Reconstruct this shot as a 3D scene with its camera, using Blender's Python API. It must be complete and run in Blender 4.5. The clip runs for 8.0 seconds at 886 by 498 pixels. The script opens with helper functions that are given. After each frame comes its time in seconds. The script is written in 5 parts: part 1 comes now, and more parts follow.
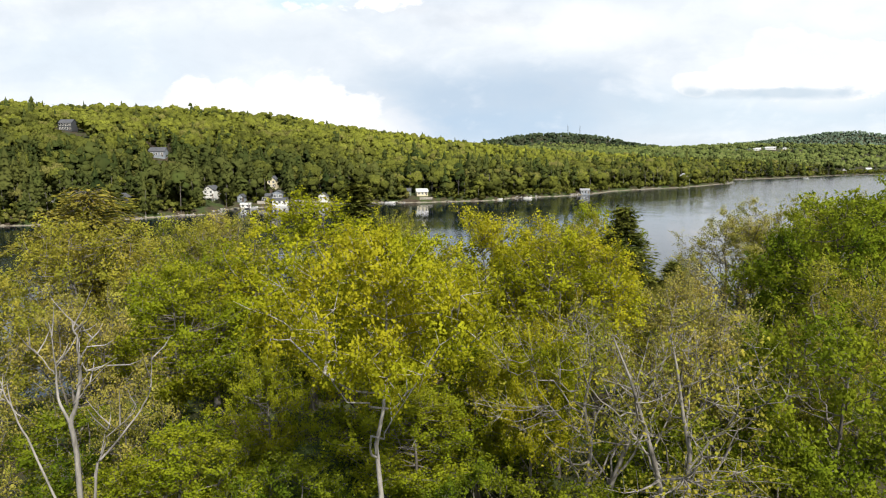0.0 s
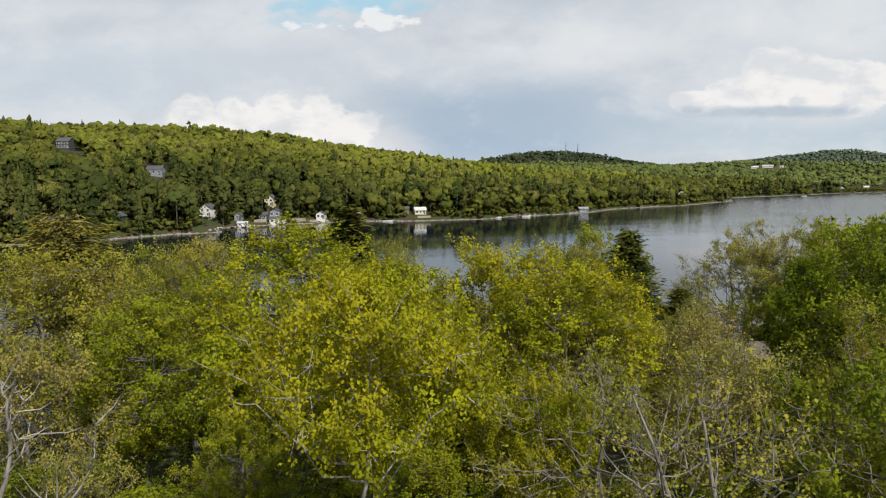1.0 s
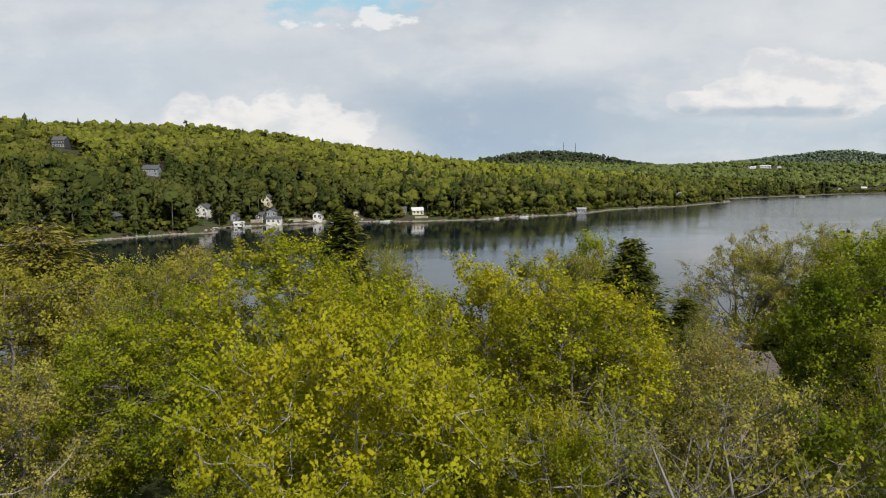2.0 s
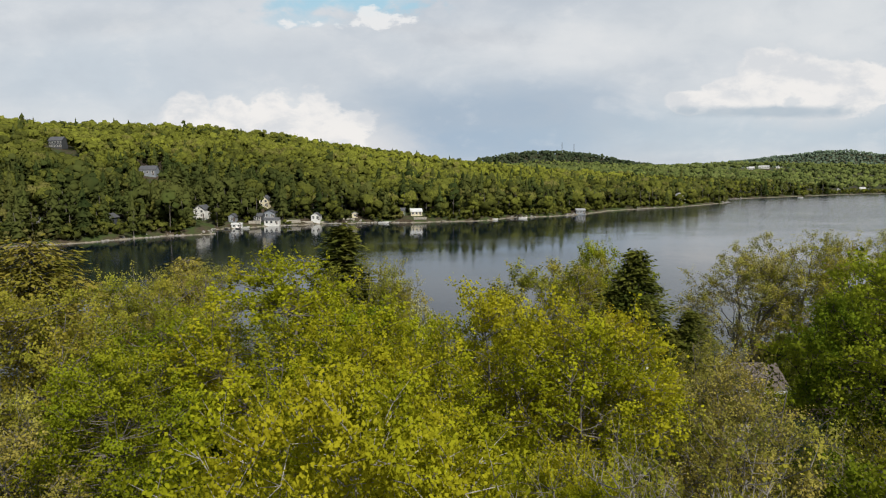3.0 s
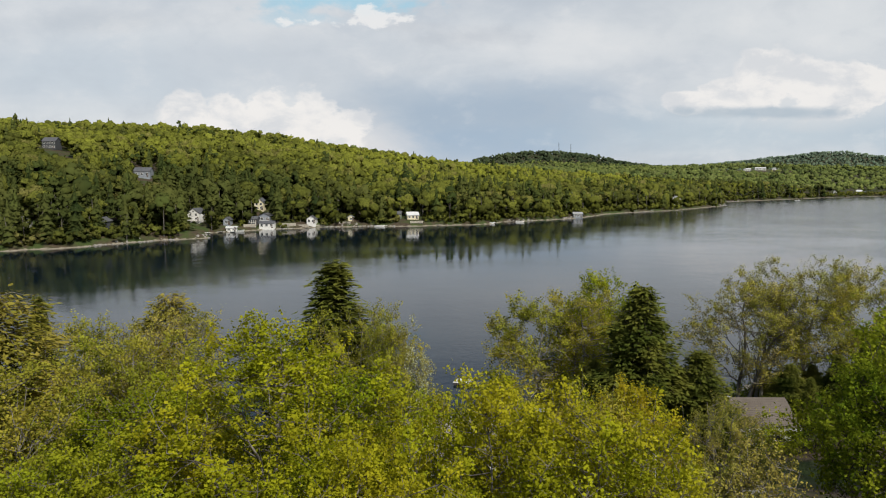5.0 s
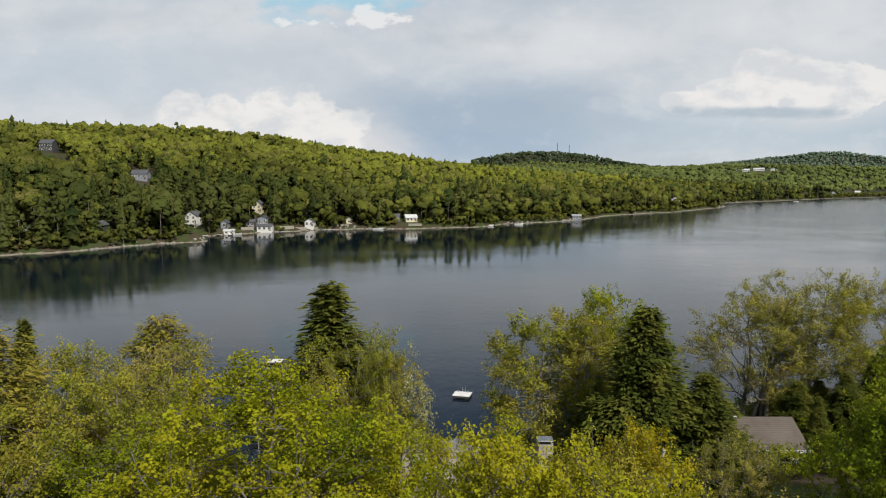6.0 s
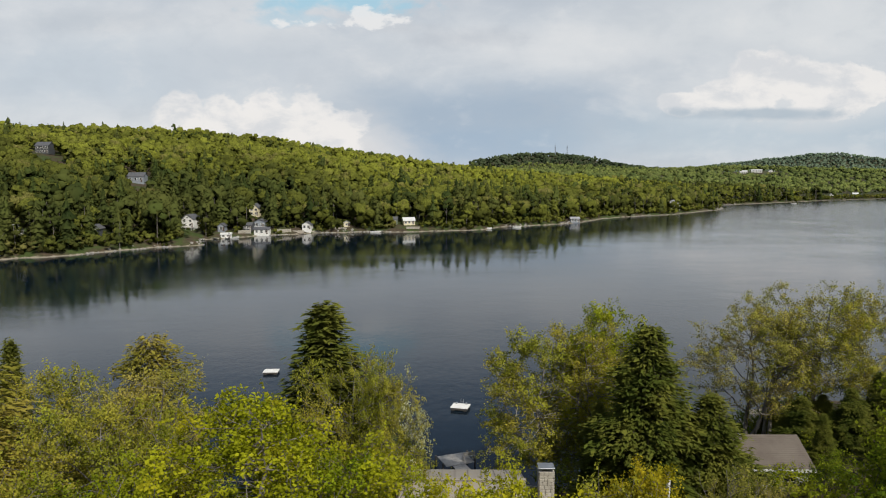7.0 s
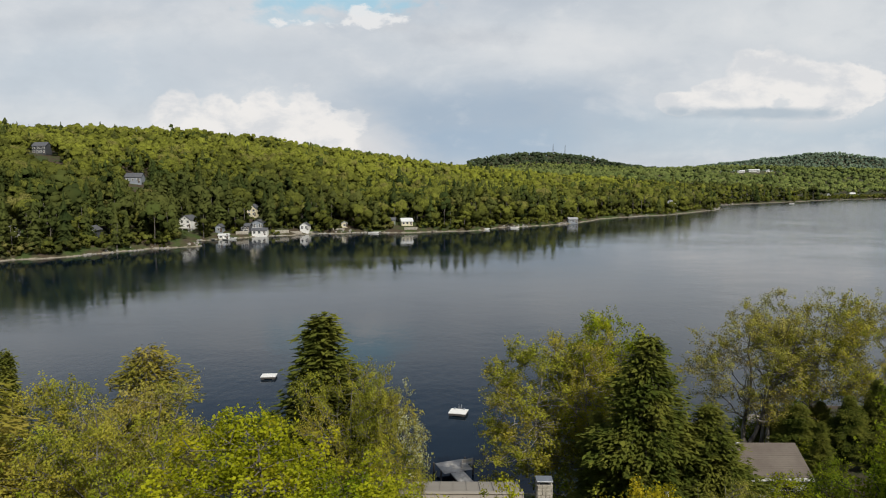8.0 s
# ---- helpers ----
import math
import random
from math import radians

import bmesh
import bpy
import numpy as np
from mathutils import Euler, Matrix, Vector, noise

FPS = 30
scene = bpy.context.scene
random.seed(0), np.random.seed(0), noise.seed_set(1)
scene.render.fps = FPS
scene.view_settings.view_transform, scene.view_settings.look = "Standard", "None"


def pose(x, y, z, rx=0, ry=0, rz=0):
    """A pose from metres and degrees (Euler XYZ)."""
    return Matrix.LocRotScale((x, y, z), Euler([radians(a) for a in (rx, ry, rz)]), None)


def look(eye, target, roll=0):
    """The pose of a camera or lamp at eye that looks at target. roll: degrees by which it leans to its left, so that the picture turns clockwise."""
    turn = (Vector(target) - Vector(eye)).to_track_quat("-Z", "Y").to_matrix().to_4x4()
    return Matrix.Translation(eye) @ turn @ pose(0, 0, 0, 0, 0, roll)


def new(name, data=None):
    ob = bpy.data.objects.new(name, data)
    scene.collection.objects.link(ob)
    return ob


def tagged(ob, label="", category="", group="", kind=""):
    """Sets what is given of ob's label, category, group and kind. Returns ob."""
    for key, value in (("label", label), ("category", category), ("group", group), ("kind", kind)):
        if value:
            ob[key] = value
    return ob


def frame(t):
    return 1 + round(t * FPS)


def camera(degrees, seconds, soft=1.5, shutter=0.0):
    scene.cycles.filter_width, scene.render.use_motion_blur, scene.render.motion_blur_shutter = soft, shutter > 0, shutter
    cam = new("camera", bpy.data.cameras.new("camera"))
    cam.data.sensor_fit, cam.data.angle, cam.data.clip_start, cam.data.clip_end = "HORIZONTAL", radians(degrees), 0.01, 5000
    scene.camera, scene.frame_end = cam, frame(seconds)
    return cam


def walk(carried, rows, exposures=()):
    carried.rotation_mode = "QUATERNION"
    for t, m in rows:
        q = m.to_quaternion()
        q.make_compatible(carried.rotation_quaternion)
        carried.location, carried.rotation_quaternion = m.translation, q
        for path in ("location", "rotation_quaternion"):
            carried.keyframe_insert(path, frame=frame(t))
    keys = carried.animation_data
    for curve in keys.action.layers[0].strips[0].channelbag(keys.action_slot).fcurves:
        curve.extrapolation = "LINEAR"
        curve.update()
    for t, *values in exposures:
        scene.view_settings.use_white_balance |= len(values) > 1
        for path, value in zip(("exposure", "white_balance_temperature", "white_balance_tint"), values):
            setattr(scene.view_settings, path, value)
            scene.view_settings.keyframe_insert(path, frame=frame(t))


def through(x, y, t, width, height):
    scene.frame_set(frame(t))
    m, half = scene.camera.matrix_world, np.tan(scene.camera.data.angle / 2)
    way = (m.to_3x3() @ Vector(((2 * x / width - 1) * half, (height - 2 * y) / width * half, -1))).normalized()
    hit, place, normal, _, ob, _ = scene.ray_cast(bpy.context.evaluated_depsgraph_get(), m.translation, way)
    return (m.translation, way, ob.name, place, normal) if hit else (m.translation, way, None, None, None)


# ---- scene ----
cam = camera(66.0, 8.0, 1.1)
PATH = [
    (0, (0.535, -8.326, 21.969), (0.46, -6.344, 21.712), -0.6),
    (0.1, (0.535, -8.072, 21.994), (0.461, -6.089, 21.758), -0.6),
    (0.2, (0.535, -7.818, 22.019), (0.461, -5.833, 21.795), -0.6),
    (0.3, (0.534, -7.564, 22.044), (0.462, -5.578, 21.830), -0.6),
    (0.4, (0.534, -7.310, 22.069), (0.462, -5.322, 21.861), -0.6),
    (0.5, (0.534, -7.056, 22.094), (0.463, -5.067, 21.889), -0.6),
    (1, (0.565, -6.016, 22.28), (0.495, -4.028, 22.074), -0.6),
    (1.5, (0.565, -5.043, 22.499), (0.499, -3.055, 22.292), -0.5),
    (3, (0.351, -3.214, 23.524), (0.293, -1.226, 23.315), -0.4),
    (3.5, (0.31, -2.565, 24.01), (0.255, -0.577, 23.801), -0.3),
    (4, (0.307, -1.906, 24.522), (0.254, 0.083, 24.312), -0.3),
    (4.5, (0.252, -1.319, 25.074), (0.202, 0.67, 24.864), -0.2),
    (5.8, (0.232, 0.55, 26.807), (0.188, 2.538, 26.592), -0.2),
    (6, (0.162, 0.86, 26.941), (0.119, 2.848, 26.73), -0.2),
    (6.5, (0.158, 1.575, 27.439), (0.117, 3.563, 27.23), -0.2),
    (7, (0.14, 2.084, 27.91), (0.103, 4.072, 27.702), -0.2),
    (7.5, (0.126, 2.245, 28.329), (0.092, 4.234, 28.119), -0.2),
    (8, (0.143, 2.253, 28.614), (0.112, 4.242, 28.404), -0.2),
]
EXPOSURES = [(0.0, 0.57), (0.3, 0.47), (0.6, 0.27), (1.0, 0.1), (1.5, 0.04), (4.5, 0.04), (6.0, 0.0), (8.0, 0.0)]
walk(cam, [(t, look(eye, target, roll)) for t, eye, target, roll in PATH], EXPOSURES)

# ---- world and sun ----
SUN_ELEV, SUN_AZ = 46.0, 148.0      # degrees; azimuth clockwise from +y


def build_world():
    w = bpy.data.worlds.new("world")
    scene.world = w
    w.use_nodes = True
    nt = w.node_tree
    nt.nodes.clear()
    N = lambda kind: nt.nodes.new(kind)

    def link(a, b):
        nt.links.new(a, b)

    def val(x, socket):
        if isinstance(x, (int, float)):
            socket.default_value = x
        else:
            link(x, socket)

    def m(op, a, b=0.0, c=None, clamp=False):
        n = N("ShaderNodeMath")
        n.operation, n.use_clamp = op, clamp
        val(a, n.inputs[0])
        val(b, n.inputs[1])
        if c is not None:
            val(c, n.inputs[2])
        return n.outputs[0]

    def ramp(x, lo, hi, smooth=True):
        n = N("ShaderNodeMapRange")
        n.interpolation_type = "SMOOTHSTEP" if smooth else "LINEAR"
        val(x, n.inputs[0])
        n.inputs[1].default_value, n.inputs[2].default_value = lo, hi
        return n.outputs[0]

    def mix(f, a, b):
        n = N("ShaderNodeMix")
        n.data_type = "RGBA"
        val(f, n.inputs[0])
        for x, s in ((a, n.inputs[6]), (b, n.inputs[7])):
            if isinstance(x, tuple):
                s.default_value = (*x, 1)
            else:
                link(x, s)
        return n.outputs[2]

    sky = N("ShaderNodeTexSky")
    sky.sky_type, sky.sun_disc = "NISHITA", False
    sky.sun_elevation, sky.sun_rotation = radians(SUN_ELEV), radians(SUN_AZ)
    co = N("ShaderNodeTexCoord")
    sep = N("ShaderNodeSeparateXYZ")
    link(co.outputs["Generated"], sep.inputs[0])
    x, y, z = sep.outputs
    up = m("MAXIMUM", z, 0.0)
    # a cloud deck seen in perspective
    den = m("ADD", up, 0.16)
    comb = N("ShaderNodeCombineXYZ")
    link(m("DIVIDE", x, den), comb.inputs[0])
    link(m("DIVIDE", y, den), comb.inputs[1])

    def noise_at(vec, scale, detail, rough, dist=0.0):
        n = N("ShaderNodeTexNoise")
        link(vec, n.inputs["Vector"])
        n.inputs["Scale"].default_value, n.inputs["Detail"].default_value = scale, detail
        n.inputs["Roughness"].default_value, n.inputs["Distortion"].default_value = rough, dist
        return n.outputs[0]

    deck = noise_at(comb.outputs[0], 0.9, 9, 0.56, 0.25)
    wisp = noise_at(comb.outputs[0], 3.1, 8, 0.6, 0.3)
    # angles round the view over the lake, for the cloud banks that stand there
    ahead = m("MAXIMUM", y, 0.05)
    u, v = m("DIVIDE", x, ahead), m("DIVIDE", z, ahead)
    uv = N("ShaderNodeCombineXYZ")
    link(u, uv.inputs[0])
    link(m("MULTIPLY", v, 1.7), uv.inputs[1])
    puff = noise_at(uv.outputs[0], 9.0, 9, 0.6, 0.2)
    soft = noise_at(uv.outputs[0], 3.2, 6, 0.55, 0.4)
    front = ramp(y, 0.15, 0.4)

    def bank(cu, cv, ru, rv, rough, lo=0.75, hi=1.15, n=None):
        du = m("DIVIDE", m("SUBTRACT", u, cu), ru)
        dv = m("DIVIDE", m("SUBTRACT", v, cv), rv)
        r = m("SQRT", m("ADD", m("MULTIPLY", du, du), m("MULTIPLY", dv, dv)))
        r = m("ADD", r, m("MULTIPLY", m("SUBTRACT", n or puff, 0.5), rough))
        return m("MULTIPLY", m("SUBTRACT", 1.0, ramp(r, lo, hi)), front)

    fine = noise_at(uv.outputs[0], 14.0, 8, 0.62, 0.3)
    fold = m("ADD", m("MULTIPLY", puff, 0.65), m("MULTIPLY", fine, 0.35))
    body = m("ADD", m("MULTIPLY", deck, 0.45), m("ADD", m("MULTIPLY", soft, 0.33), m("MULTIPLY", puff, 0.22)))
    thick = ramp(body, 0.38, 0.62)
    white, grey, slate = (8.9, 9.2, 9.5), (6.9, 7.5, 8.2), (4.5, 5.7, 7.1)
    cover = mix(thick, grey, white)
    col = mix(0.95, sky.outputs[0], cover)
    # broken cloud with blue between it higher up
    open_sky = m("MULTIPLY", m("MULTIPLY", ramp(z, 0.2, 0.36), m("SUBTRACT", 1.0, ramp(x, 0.05, 0.45))), m("SUBTRACT", 1.0, ramp(deck, 0.56, 0.72)))
    col = mix(m("MULTIPLY", open_sky, 0.95), col, sky.outputs[0])
    # broad greyer and paler reaches of the deck
    for cu, cv, ru, rv, k, tone in ((-0.50, 0.15, 0.30, 0.07, 0.75, (6.6, 7.5, 8.4)), (-0.30, 0.165, 0.22, 0.05, 0.6, (7.0, 7.6, 8.3)), (-0.52, 0.225, 0.14, 0.022, 0.6, (6.4, 7.0, 7.7)),
                                    (0.05, 0.085, 0.24, 0.07, 0.85, slate), (0.02, 0.045, 0.20, 0.03, 0.55, (4.6, 6.0, 7.6)), (0.55, 0.065, 0.42, 0.05, 0.7, (6.0, 7.2, 8.2)),
                                    (0.17, 0.185, 0.16, 0.035, 0.6, (9.2, 9.4, 9.6)), (0.55, 0.215, 0.40, 0.06, 0.6, (8.9, 9.2, 9.4)), (-0.30, 0.235, 0.10, 0.05, 0.5, (9.3, 9.5, 9.7))):
        col = mix(m("MULTIPLY", bank(cu, cv, ru, rv, 1.2, 0.25, 1.25, soft), k), col, tone)
    col = mix(m("MULTIPLY", bank(0.01, 0.198, 0.10, 0.018, 3.0, 0.1, 1.2, fold), 0.5), col, (6.5, 6.9, 7.5))
    col = mix(m("MULTIPLY", bank(-0.08, 0.213, 0.05, 0.010, 3.0, 0.1, 1.2, fold), 0.4), col, (6.8, 7.1, 7.6))
    # clear blue gaps
    col = mix(m("MULTIPLY", bank(-0.15, 0.252, 0.13, 0.026, 4.0, 0.5, 1.1, fold), 0.85), col, (4.6, 7.7, 9.5))
    col = mix(m("MULTIPLY", bank(-0.22, 0.225, 0.07, 0.014, 4.0, 0.4, 1.1, fold), 0.6), col, (5.6, 7.8, 9.2))
    # torn edges and folds of the deck
    col = mix(m("MULTIPLY", ramp(fold, 0.5, 0.66), 0.3), col, (9.7, 9.75, 9.8))
    col = mix(m("MULTIPLY", m("SUBTRACT", 1.0, ramp(fold, 0.36, 0.5)), 0.22), col, (6.2, 6.8, 7.5))
    # heaped cumulus: torn white heads, greyer folds, a flat slate base under one of them
    heap = mix(ramp(m("ADD", m("MULTIPLY", fine, 0.6), m("MULTIPLY", puff, 0.4)), 0.40, 0.56), (8.6, 8.8, 9.1), (11.0, 10.7, 10.4))

    def heads(items, strength, colour, rough=2.0, lo=0.78, hi=1.0):
        s = 0.0
        for cu, cv, ru, rv in items:
            s = m("MAXIMUM", s, bank(cu, cv, ru, rv, rough, lo, hi, fold))
        return mix(m("MULTIPLY", s, strength), col, colour)

    col = heads(((-0.135, 0.232, 0.030, 0.018), (-0.12, 0.222, 0.05, 0.012), (-0.205, 0.219, 0.045, 0.010)), 0.85, (10.4, 10.4, 10.4), 9.0, 0.5, 1.0)
    col = heads(((-0.22, 0.040, 0.15, 0.06), (-0.16, 0.035, 0.12, 0.05)), 0.6, (9.6, 9.3, 9.2), 1.6, 0.4, 1.15)
    col = heads(((-0.395, 0.082, 0.045, 0.042), (-0.335, 0.080, 0.05, 0.046), (-0.275, 0.086, 0.055, 0.052), (-0.225, 0.078, 0.06, 0.048), (-0.175, 0.058, 0.055, 0.040), (-0.30, 0.05, 0.16, 0.05)), 0.9, heap, 3.0)
    col = heads(((0.50, 0.105, 0.17, 0.045),), 0.55, (8.8, 9.0, 9.2), 1.6, 0.4, 1.15)
    col = heads(((0.435, 0.130, 0.055, 0.050), (0.385, 0.112, 0.05, 0.032), (0.335, 0.104, 0.045, 0.018), (0.50, 0.128, 0.06, 0.042), (0.57, 0.124, 0.07, 0.042)), 0.85, heap, 3.2)
    col = mix(m("MULTIPLY", bank(0.43, 0.090, 0.15, 0.011, 2.5, 0.3, 1.1, fold), 0.85), col, (5.4, 6.4, 7.3))
    # below the horizon
    col = mix(ramp(z, -0.12, -0.01), (1.2, 1.4, 1.2), col)
    bg = N("ShaderNodeBackground")
    link(col, bg.inputs[0])
    bg.inputs[1].default_value = 0.079
    out = N("ShaderNodeOutputWorld")
    link(bg.outputs[0], out.inputs[0])


build_world()
sun = new("sun", bpy.data.lights.new("sun", "SUN"))
sun.data.energy, sun.data.angle, sun.data.color = 4.0, radians(1.2), (1.0, 0.95, 0.86)
a, e = radians(SUN_AZ), radians(SUN_ELEV)
sun.matrix_world = look((0, 0, 0), (-math.sin(a) * math.cos(e), -math.cos(a) * math.cos(e), -math.sin(e)))


# ---- materials ----
class Nodes:
    """A material's node tree with short calls."""

    def __init__(self, name):
        self.mat = bpy.data.materials.new(name)
        self.mat.use_nodes = True
        self.nt = self.mat.node_tree
        self.nt.nodes.clear()
        self.out = self.nt.nodes.new("ShaderNodeOutputMaterial")
        self.geo = self.nt.nodes.new("ShaderNodeNewGeometry")

    def put(self, x, socket):
        if isinstance(x, tuple):
            socket.default_value = (*x, 1) if len(x) == 3 else x
        elif isinstance(x, (int, float)):
            socket.default_value = x
        else:
            self.nt.links.new(x, socket)

    def noise(self, scale, detail=4, rough=0.6, stretch=None, local=False):
        n = self.nt.nodes.new("ShaderNodeTexNoise")
        vec = self.geo.outputs["Position"]
        if local:
            vec = self.nt.nodes.new("ShaderNodeTexCoord").outputs["Object"]
        if stretch:
            mp = self.nt.nodes.new("ShaderNodeMapping")
            mp.inputs["Scale"].default_value = stretch
            self.put(vec, mp.inputs[0])
            vec = mp.outputs[0]
        self.put(vec, n.inputs["Vector"])
        n.inputs["Scale"].default_value, n.inputs["Detail"].default_value, n.inputs["Roughness"].default_value = scale, detail, rough
        return n.outputs[0]

    def ramp(self, x, lo, hi, a=0.0, b=1.0):
        n = self.nt.nodes.new("ShaderNodeMapRange")
        self.put(x, n.inputs[0])
        for i, q in zip((1, 2, 3, 4), (lo, hi, a, b)):
            n.inputs[i].default_value = q
        return n.outputs[0]

    def math(self, op, a, b):
        n = self.nt.nodes.new("ShaderNodeMath")
        n.operation = op
        self.put(a, n.inputs[0])
        self.put(b, n.inputs[1])
        return n.outputs[0]

    def mix(self, f, a, b, blend="MIX"):
        n = self.nt.nodes.new("ShaderNodeMix")
        n.data_type, n.blend_type = "RGBA", blend
        self.put(f, n.inputs[0])
        self.put(a, n.inputs[6])
        self.put(b, n.inputs[7])
        return n.outputs[2]

    def tint(self):
        n = self.nt.nodes.new("ShaderNodeAttribute")
        n.attribute_name = "tint"
        return n.outputs["Fac"]

    def chance(self):
        return self.nt.nodes.new("ShaderNodeObjectInfo").outputs["Random"]

    def bump(self, height, strength, dist):
        n = self.nt.nodes.new("ShaderNodeBump")
        n.inputs["Strength"].default_value, n.inputs["Distance"].default_value = strength, dist
        self.put(height, n.inputs["Height"])
        return n.outputs[0]

    def solid(self, col, rough=0.7, metal=0.0, bump=None, spec=0.4):
        p = self.nt.nodes.new("ShaderNodeBsdfPrincipled")
        self.put(col, p.inputs["Base Color"])
        self.put(rough, p.inputs["Roughness"])
        p.inputs["Metallic"].default_value = metal
        p.inputs["Specular IOR Level"].default_value = spec
        if bump is not None:
            self.put(bump, p.inputs["Normal"])
        self.put(p.outputs[0], self.out.inputs[0])
        return self.mat

    def leaf(self, col, through=0.35, bump=None):
        d = self.nt.nodes.new("ShaderNodeBsdfDiffuse")
        t = self.nt.nodes.new("ShaderNodeBsdfTranslucent")
        self.put(col, d.inputs[0])
        self.put(col, t.inputs[0])
        if bump is not None:
            self.put(bump, d.inputs["Normal"])
        s = self.nt.nodes.new("ShaderNodeMixShader")
        s.inputs[0].default_value = through
        self.put(d.outputs[0], s.inputs[1])
        self.put(t.outputs[0], s.inputs[2])
        self.put(s.outputs[0], self.out.inputs[0])
        return self.mat


def leaf_material(name, dark, light, warm, patch=0.35, through=0.35):
    n = Nodes(name)
    c = n.mix(n.tint(), dark, light)
    c = n.mix(n.ramp(n.noise(patch, 3), 0.42, 0.62), c, warm)
    c = n.mix(n.ramp(n.chance(), 0, 1, 0.0, 0.22), c, warm)
    return n.leaf(c, through)


def bark_material(name, dark, light, scale=3.0):
    n = Nodes(name)
    a = n.noise(scale, 6, 0.65, (1, 1, 0.25), True)
    b = n.noise(scale * 6, 4, 0.6, (1, 1, 0.4), True)
    c = n.mix(n.ramp(a, 0.35, 0.65), dark, light)
    c = n.mix(n.ramp(b, 0.55, 0.75, 0, 0.5), c, dark)
    return n.solid(c, 0.9, 0, n.bump(b, 0.6, 0.03), 0.2)


def plain_material(name, col, other, scale=1.5, rough=0.7, metal=0.0, fine=25.0, depth=0.01):
    n = Nodes(name)
    c = n.mix(n.ramp(n.noise(scale, 5), 0.35, 0.7), col, other)
    f = n.noise(fine, 4)
    c = n.mix(n.ramp(f, 0.5, 0.8, 0, 0.25), c, other)
    c = n.mix(n.ramp(n.chance(), 0, 1, 0, 0.2), c, other)
    return n.solid(c, rough, metal, n.bump(f, 0.4, depth))


LEAF_YELLOW = leaf_material("leaf_yellow", (0.15, 0.18, 0.008), (0.38, 0.40, 0.018), (0.40, 0.37, 0.02), 0.35, 0.38)
LEAF_LIME = leaf_material("leaf_lime", (0.095, 0.14, 0.008), (0.27, 0.33, 0.016), (0.30, 0.315, 0.02), 0.35, 0.38)
LEAF_GREEN = leaf_material("leaf_green", (0.05, 0.09, 0.007), (0.20, 0.265, 0.018), (0.25, 0.28, 0.02), 0.35, 0.36)
LEAF_OLIVE = leaf_material("leaf_olive", (0.13, 0.15, 0.015), (0.335, 0.35, 0.04), (0.36, 0.315, 0.045), 0.35, 0.32)
LEAF_BUD = leaf_material("leaf_bud", (0.16, 0.17, 0.03), (0.37, 0.36, 0.06), (0.36, 0.30, 0.07), 0.35, 0.27)
BLOSSOM = leaf_material("blossom", (0.55, 0.54, 0.38), (0.78, 0.77, 0.64), (0.5, 0.52, 0.28))
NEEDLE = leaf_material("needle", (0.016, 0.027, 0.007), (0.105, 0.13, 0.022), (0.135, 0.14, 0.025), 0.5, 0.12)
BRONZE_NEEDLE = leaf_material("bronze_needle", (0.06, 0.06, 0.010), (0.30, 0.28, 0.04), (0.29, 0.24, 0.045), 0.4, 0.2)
LEAF_GOLD = leaf_material("leaf_gold", (0.18, 0.165, 0.010), (0.43, 0.40, 0.020), (0.42, 0.34, 0.022), 0.45, 0.34)


def woods_material(name, dark, light, warm, rust, patch, single, through, grain=1.7):
    """Leaf of whole woods: tone from tree to tree, hue from grove to grove, and a mottle darker in the bump's hollows.
    """
    n = Nodes(name)
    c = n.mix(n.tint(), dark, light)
    c = n.mix(n.ramp(n.noise(patch, 3), 0.42, 0.62, 0, 0.7), c, warm)
    c = n.mix(n.ramp(n.noise(single, 2), 0.56, 0.68, 0, 0.6), c, rust)
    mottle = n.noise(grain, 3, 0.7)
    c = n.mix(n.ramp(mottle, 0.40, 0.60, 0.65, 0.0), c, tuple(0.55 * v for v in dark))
    return n.leaf(c, through, n.bump(mottle, 0.6, 0.7 / grain))


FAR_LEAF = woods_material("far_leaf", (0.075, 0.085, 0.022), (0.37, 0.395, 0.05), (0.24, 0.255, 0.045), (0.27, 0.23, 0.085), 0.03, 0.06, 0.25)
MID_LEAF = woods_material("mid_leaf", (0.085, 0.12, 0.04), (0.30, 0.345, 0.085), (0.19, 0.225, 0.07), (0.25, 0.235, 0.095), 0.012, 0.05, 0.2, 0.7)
# distance haze is put into this paler, bluer leaf colour
HAZED_HILL_LEAF = woods_material("hazed_hill_leaf", (0.11, 0.16, 0.115), (0.26, 0.33, 0.20), (0.18, 0.235, 0.15), (0.21, 0.245, 0.165), 0.004, 0.02, 0.15, 0.35)
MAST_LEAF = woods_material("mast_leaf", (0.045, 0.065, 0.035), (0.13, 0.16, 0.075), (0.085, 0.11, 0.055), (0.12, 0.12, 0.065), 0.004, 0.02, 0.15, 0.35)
FAR_NEEDLE = leaf_material("far_needle", (0.020, 0.033, 0.011), (0.085, 0.108, 0.026), (0.09, 0.098, 0.026), 0.02, 0.1)
BARK_GREY = bark_material("bark_grey", (0.07, 0.06, 0.05), (0.24, 0.22, 0.19))
BARK_DARK = bark_material("bark_dark", (0.025, 0.02, 0.016), (0.09, 0.075, 0.06))
BARK_BLEACHED = bark_material("bark_bleached", (0.14, 0.13, 0.11), (0.40, 0.37, 0.33), 4.0)
BARK_ASH = bark_material("bark_ash", (0.11, 0.10, 0.085), (0.32, 0.295, 0.255))
BARK_PALE = bark_material("bark_pale", (0.20, 0.18, 0.15), (0.50, 0.47, 0.42), 5.0)
WHITE_PAINT = plain_material("white_paint", (0.78, 0.77, 0.73), (0.62, 0.61, 0.57))
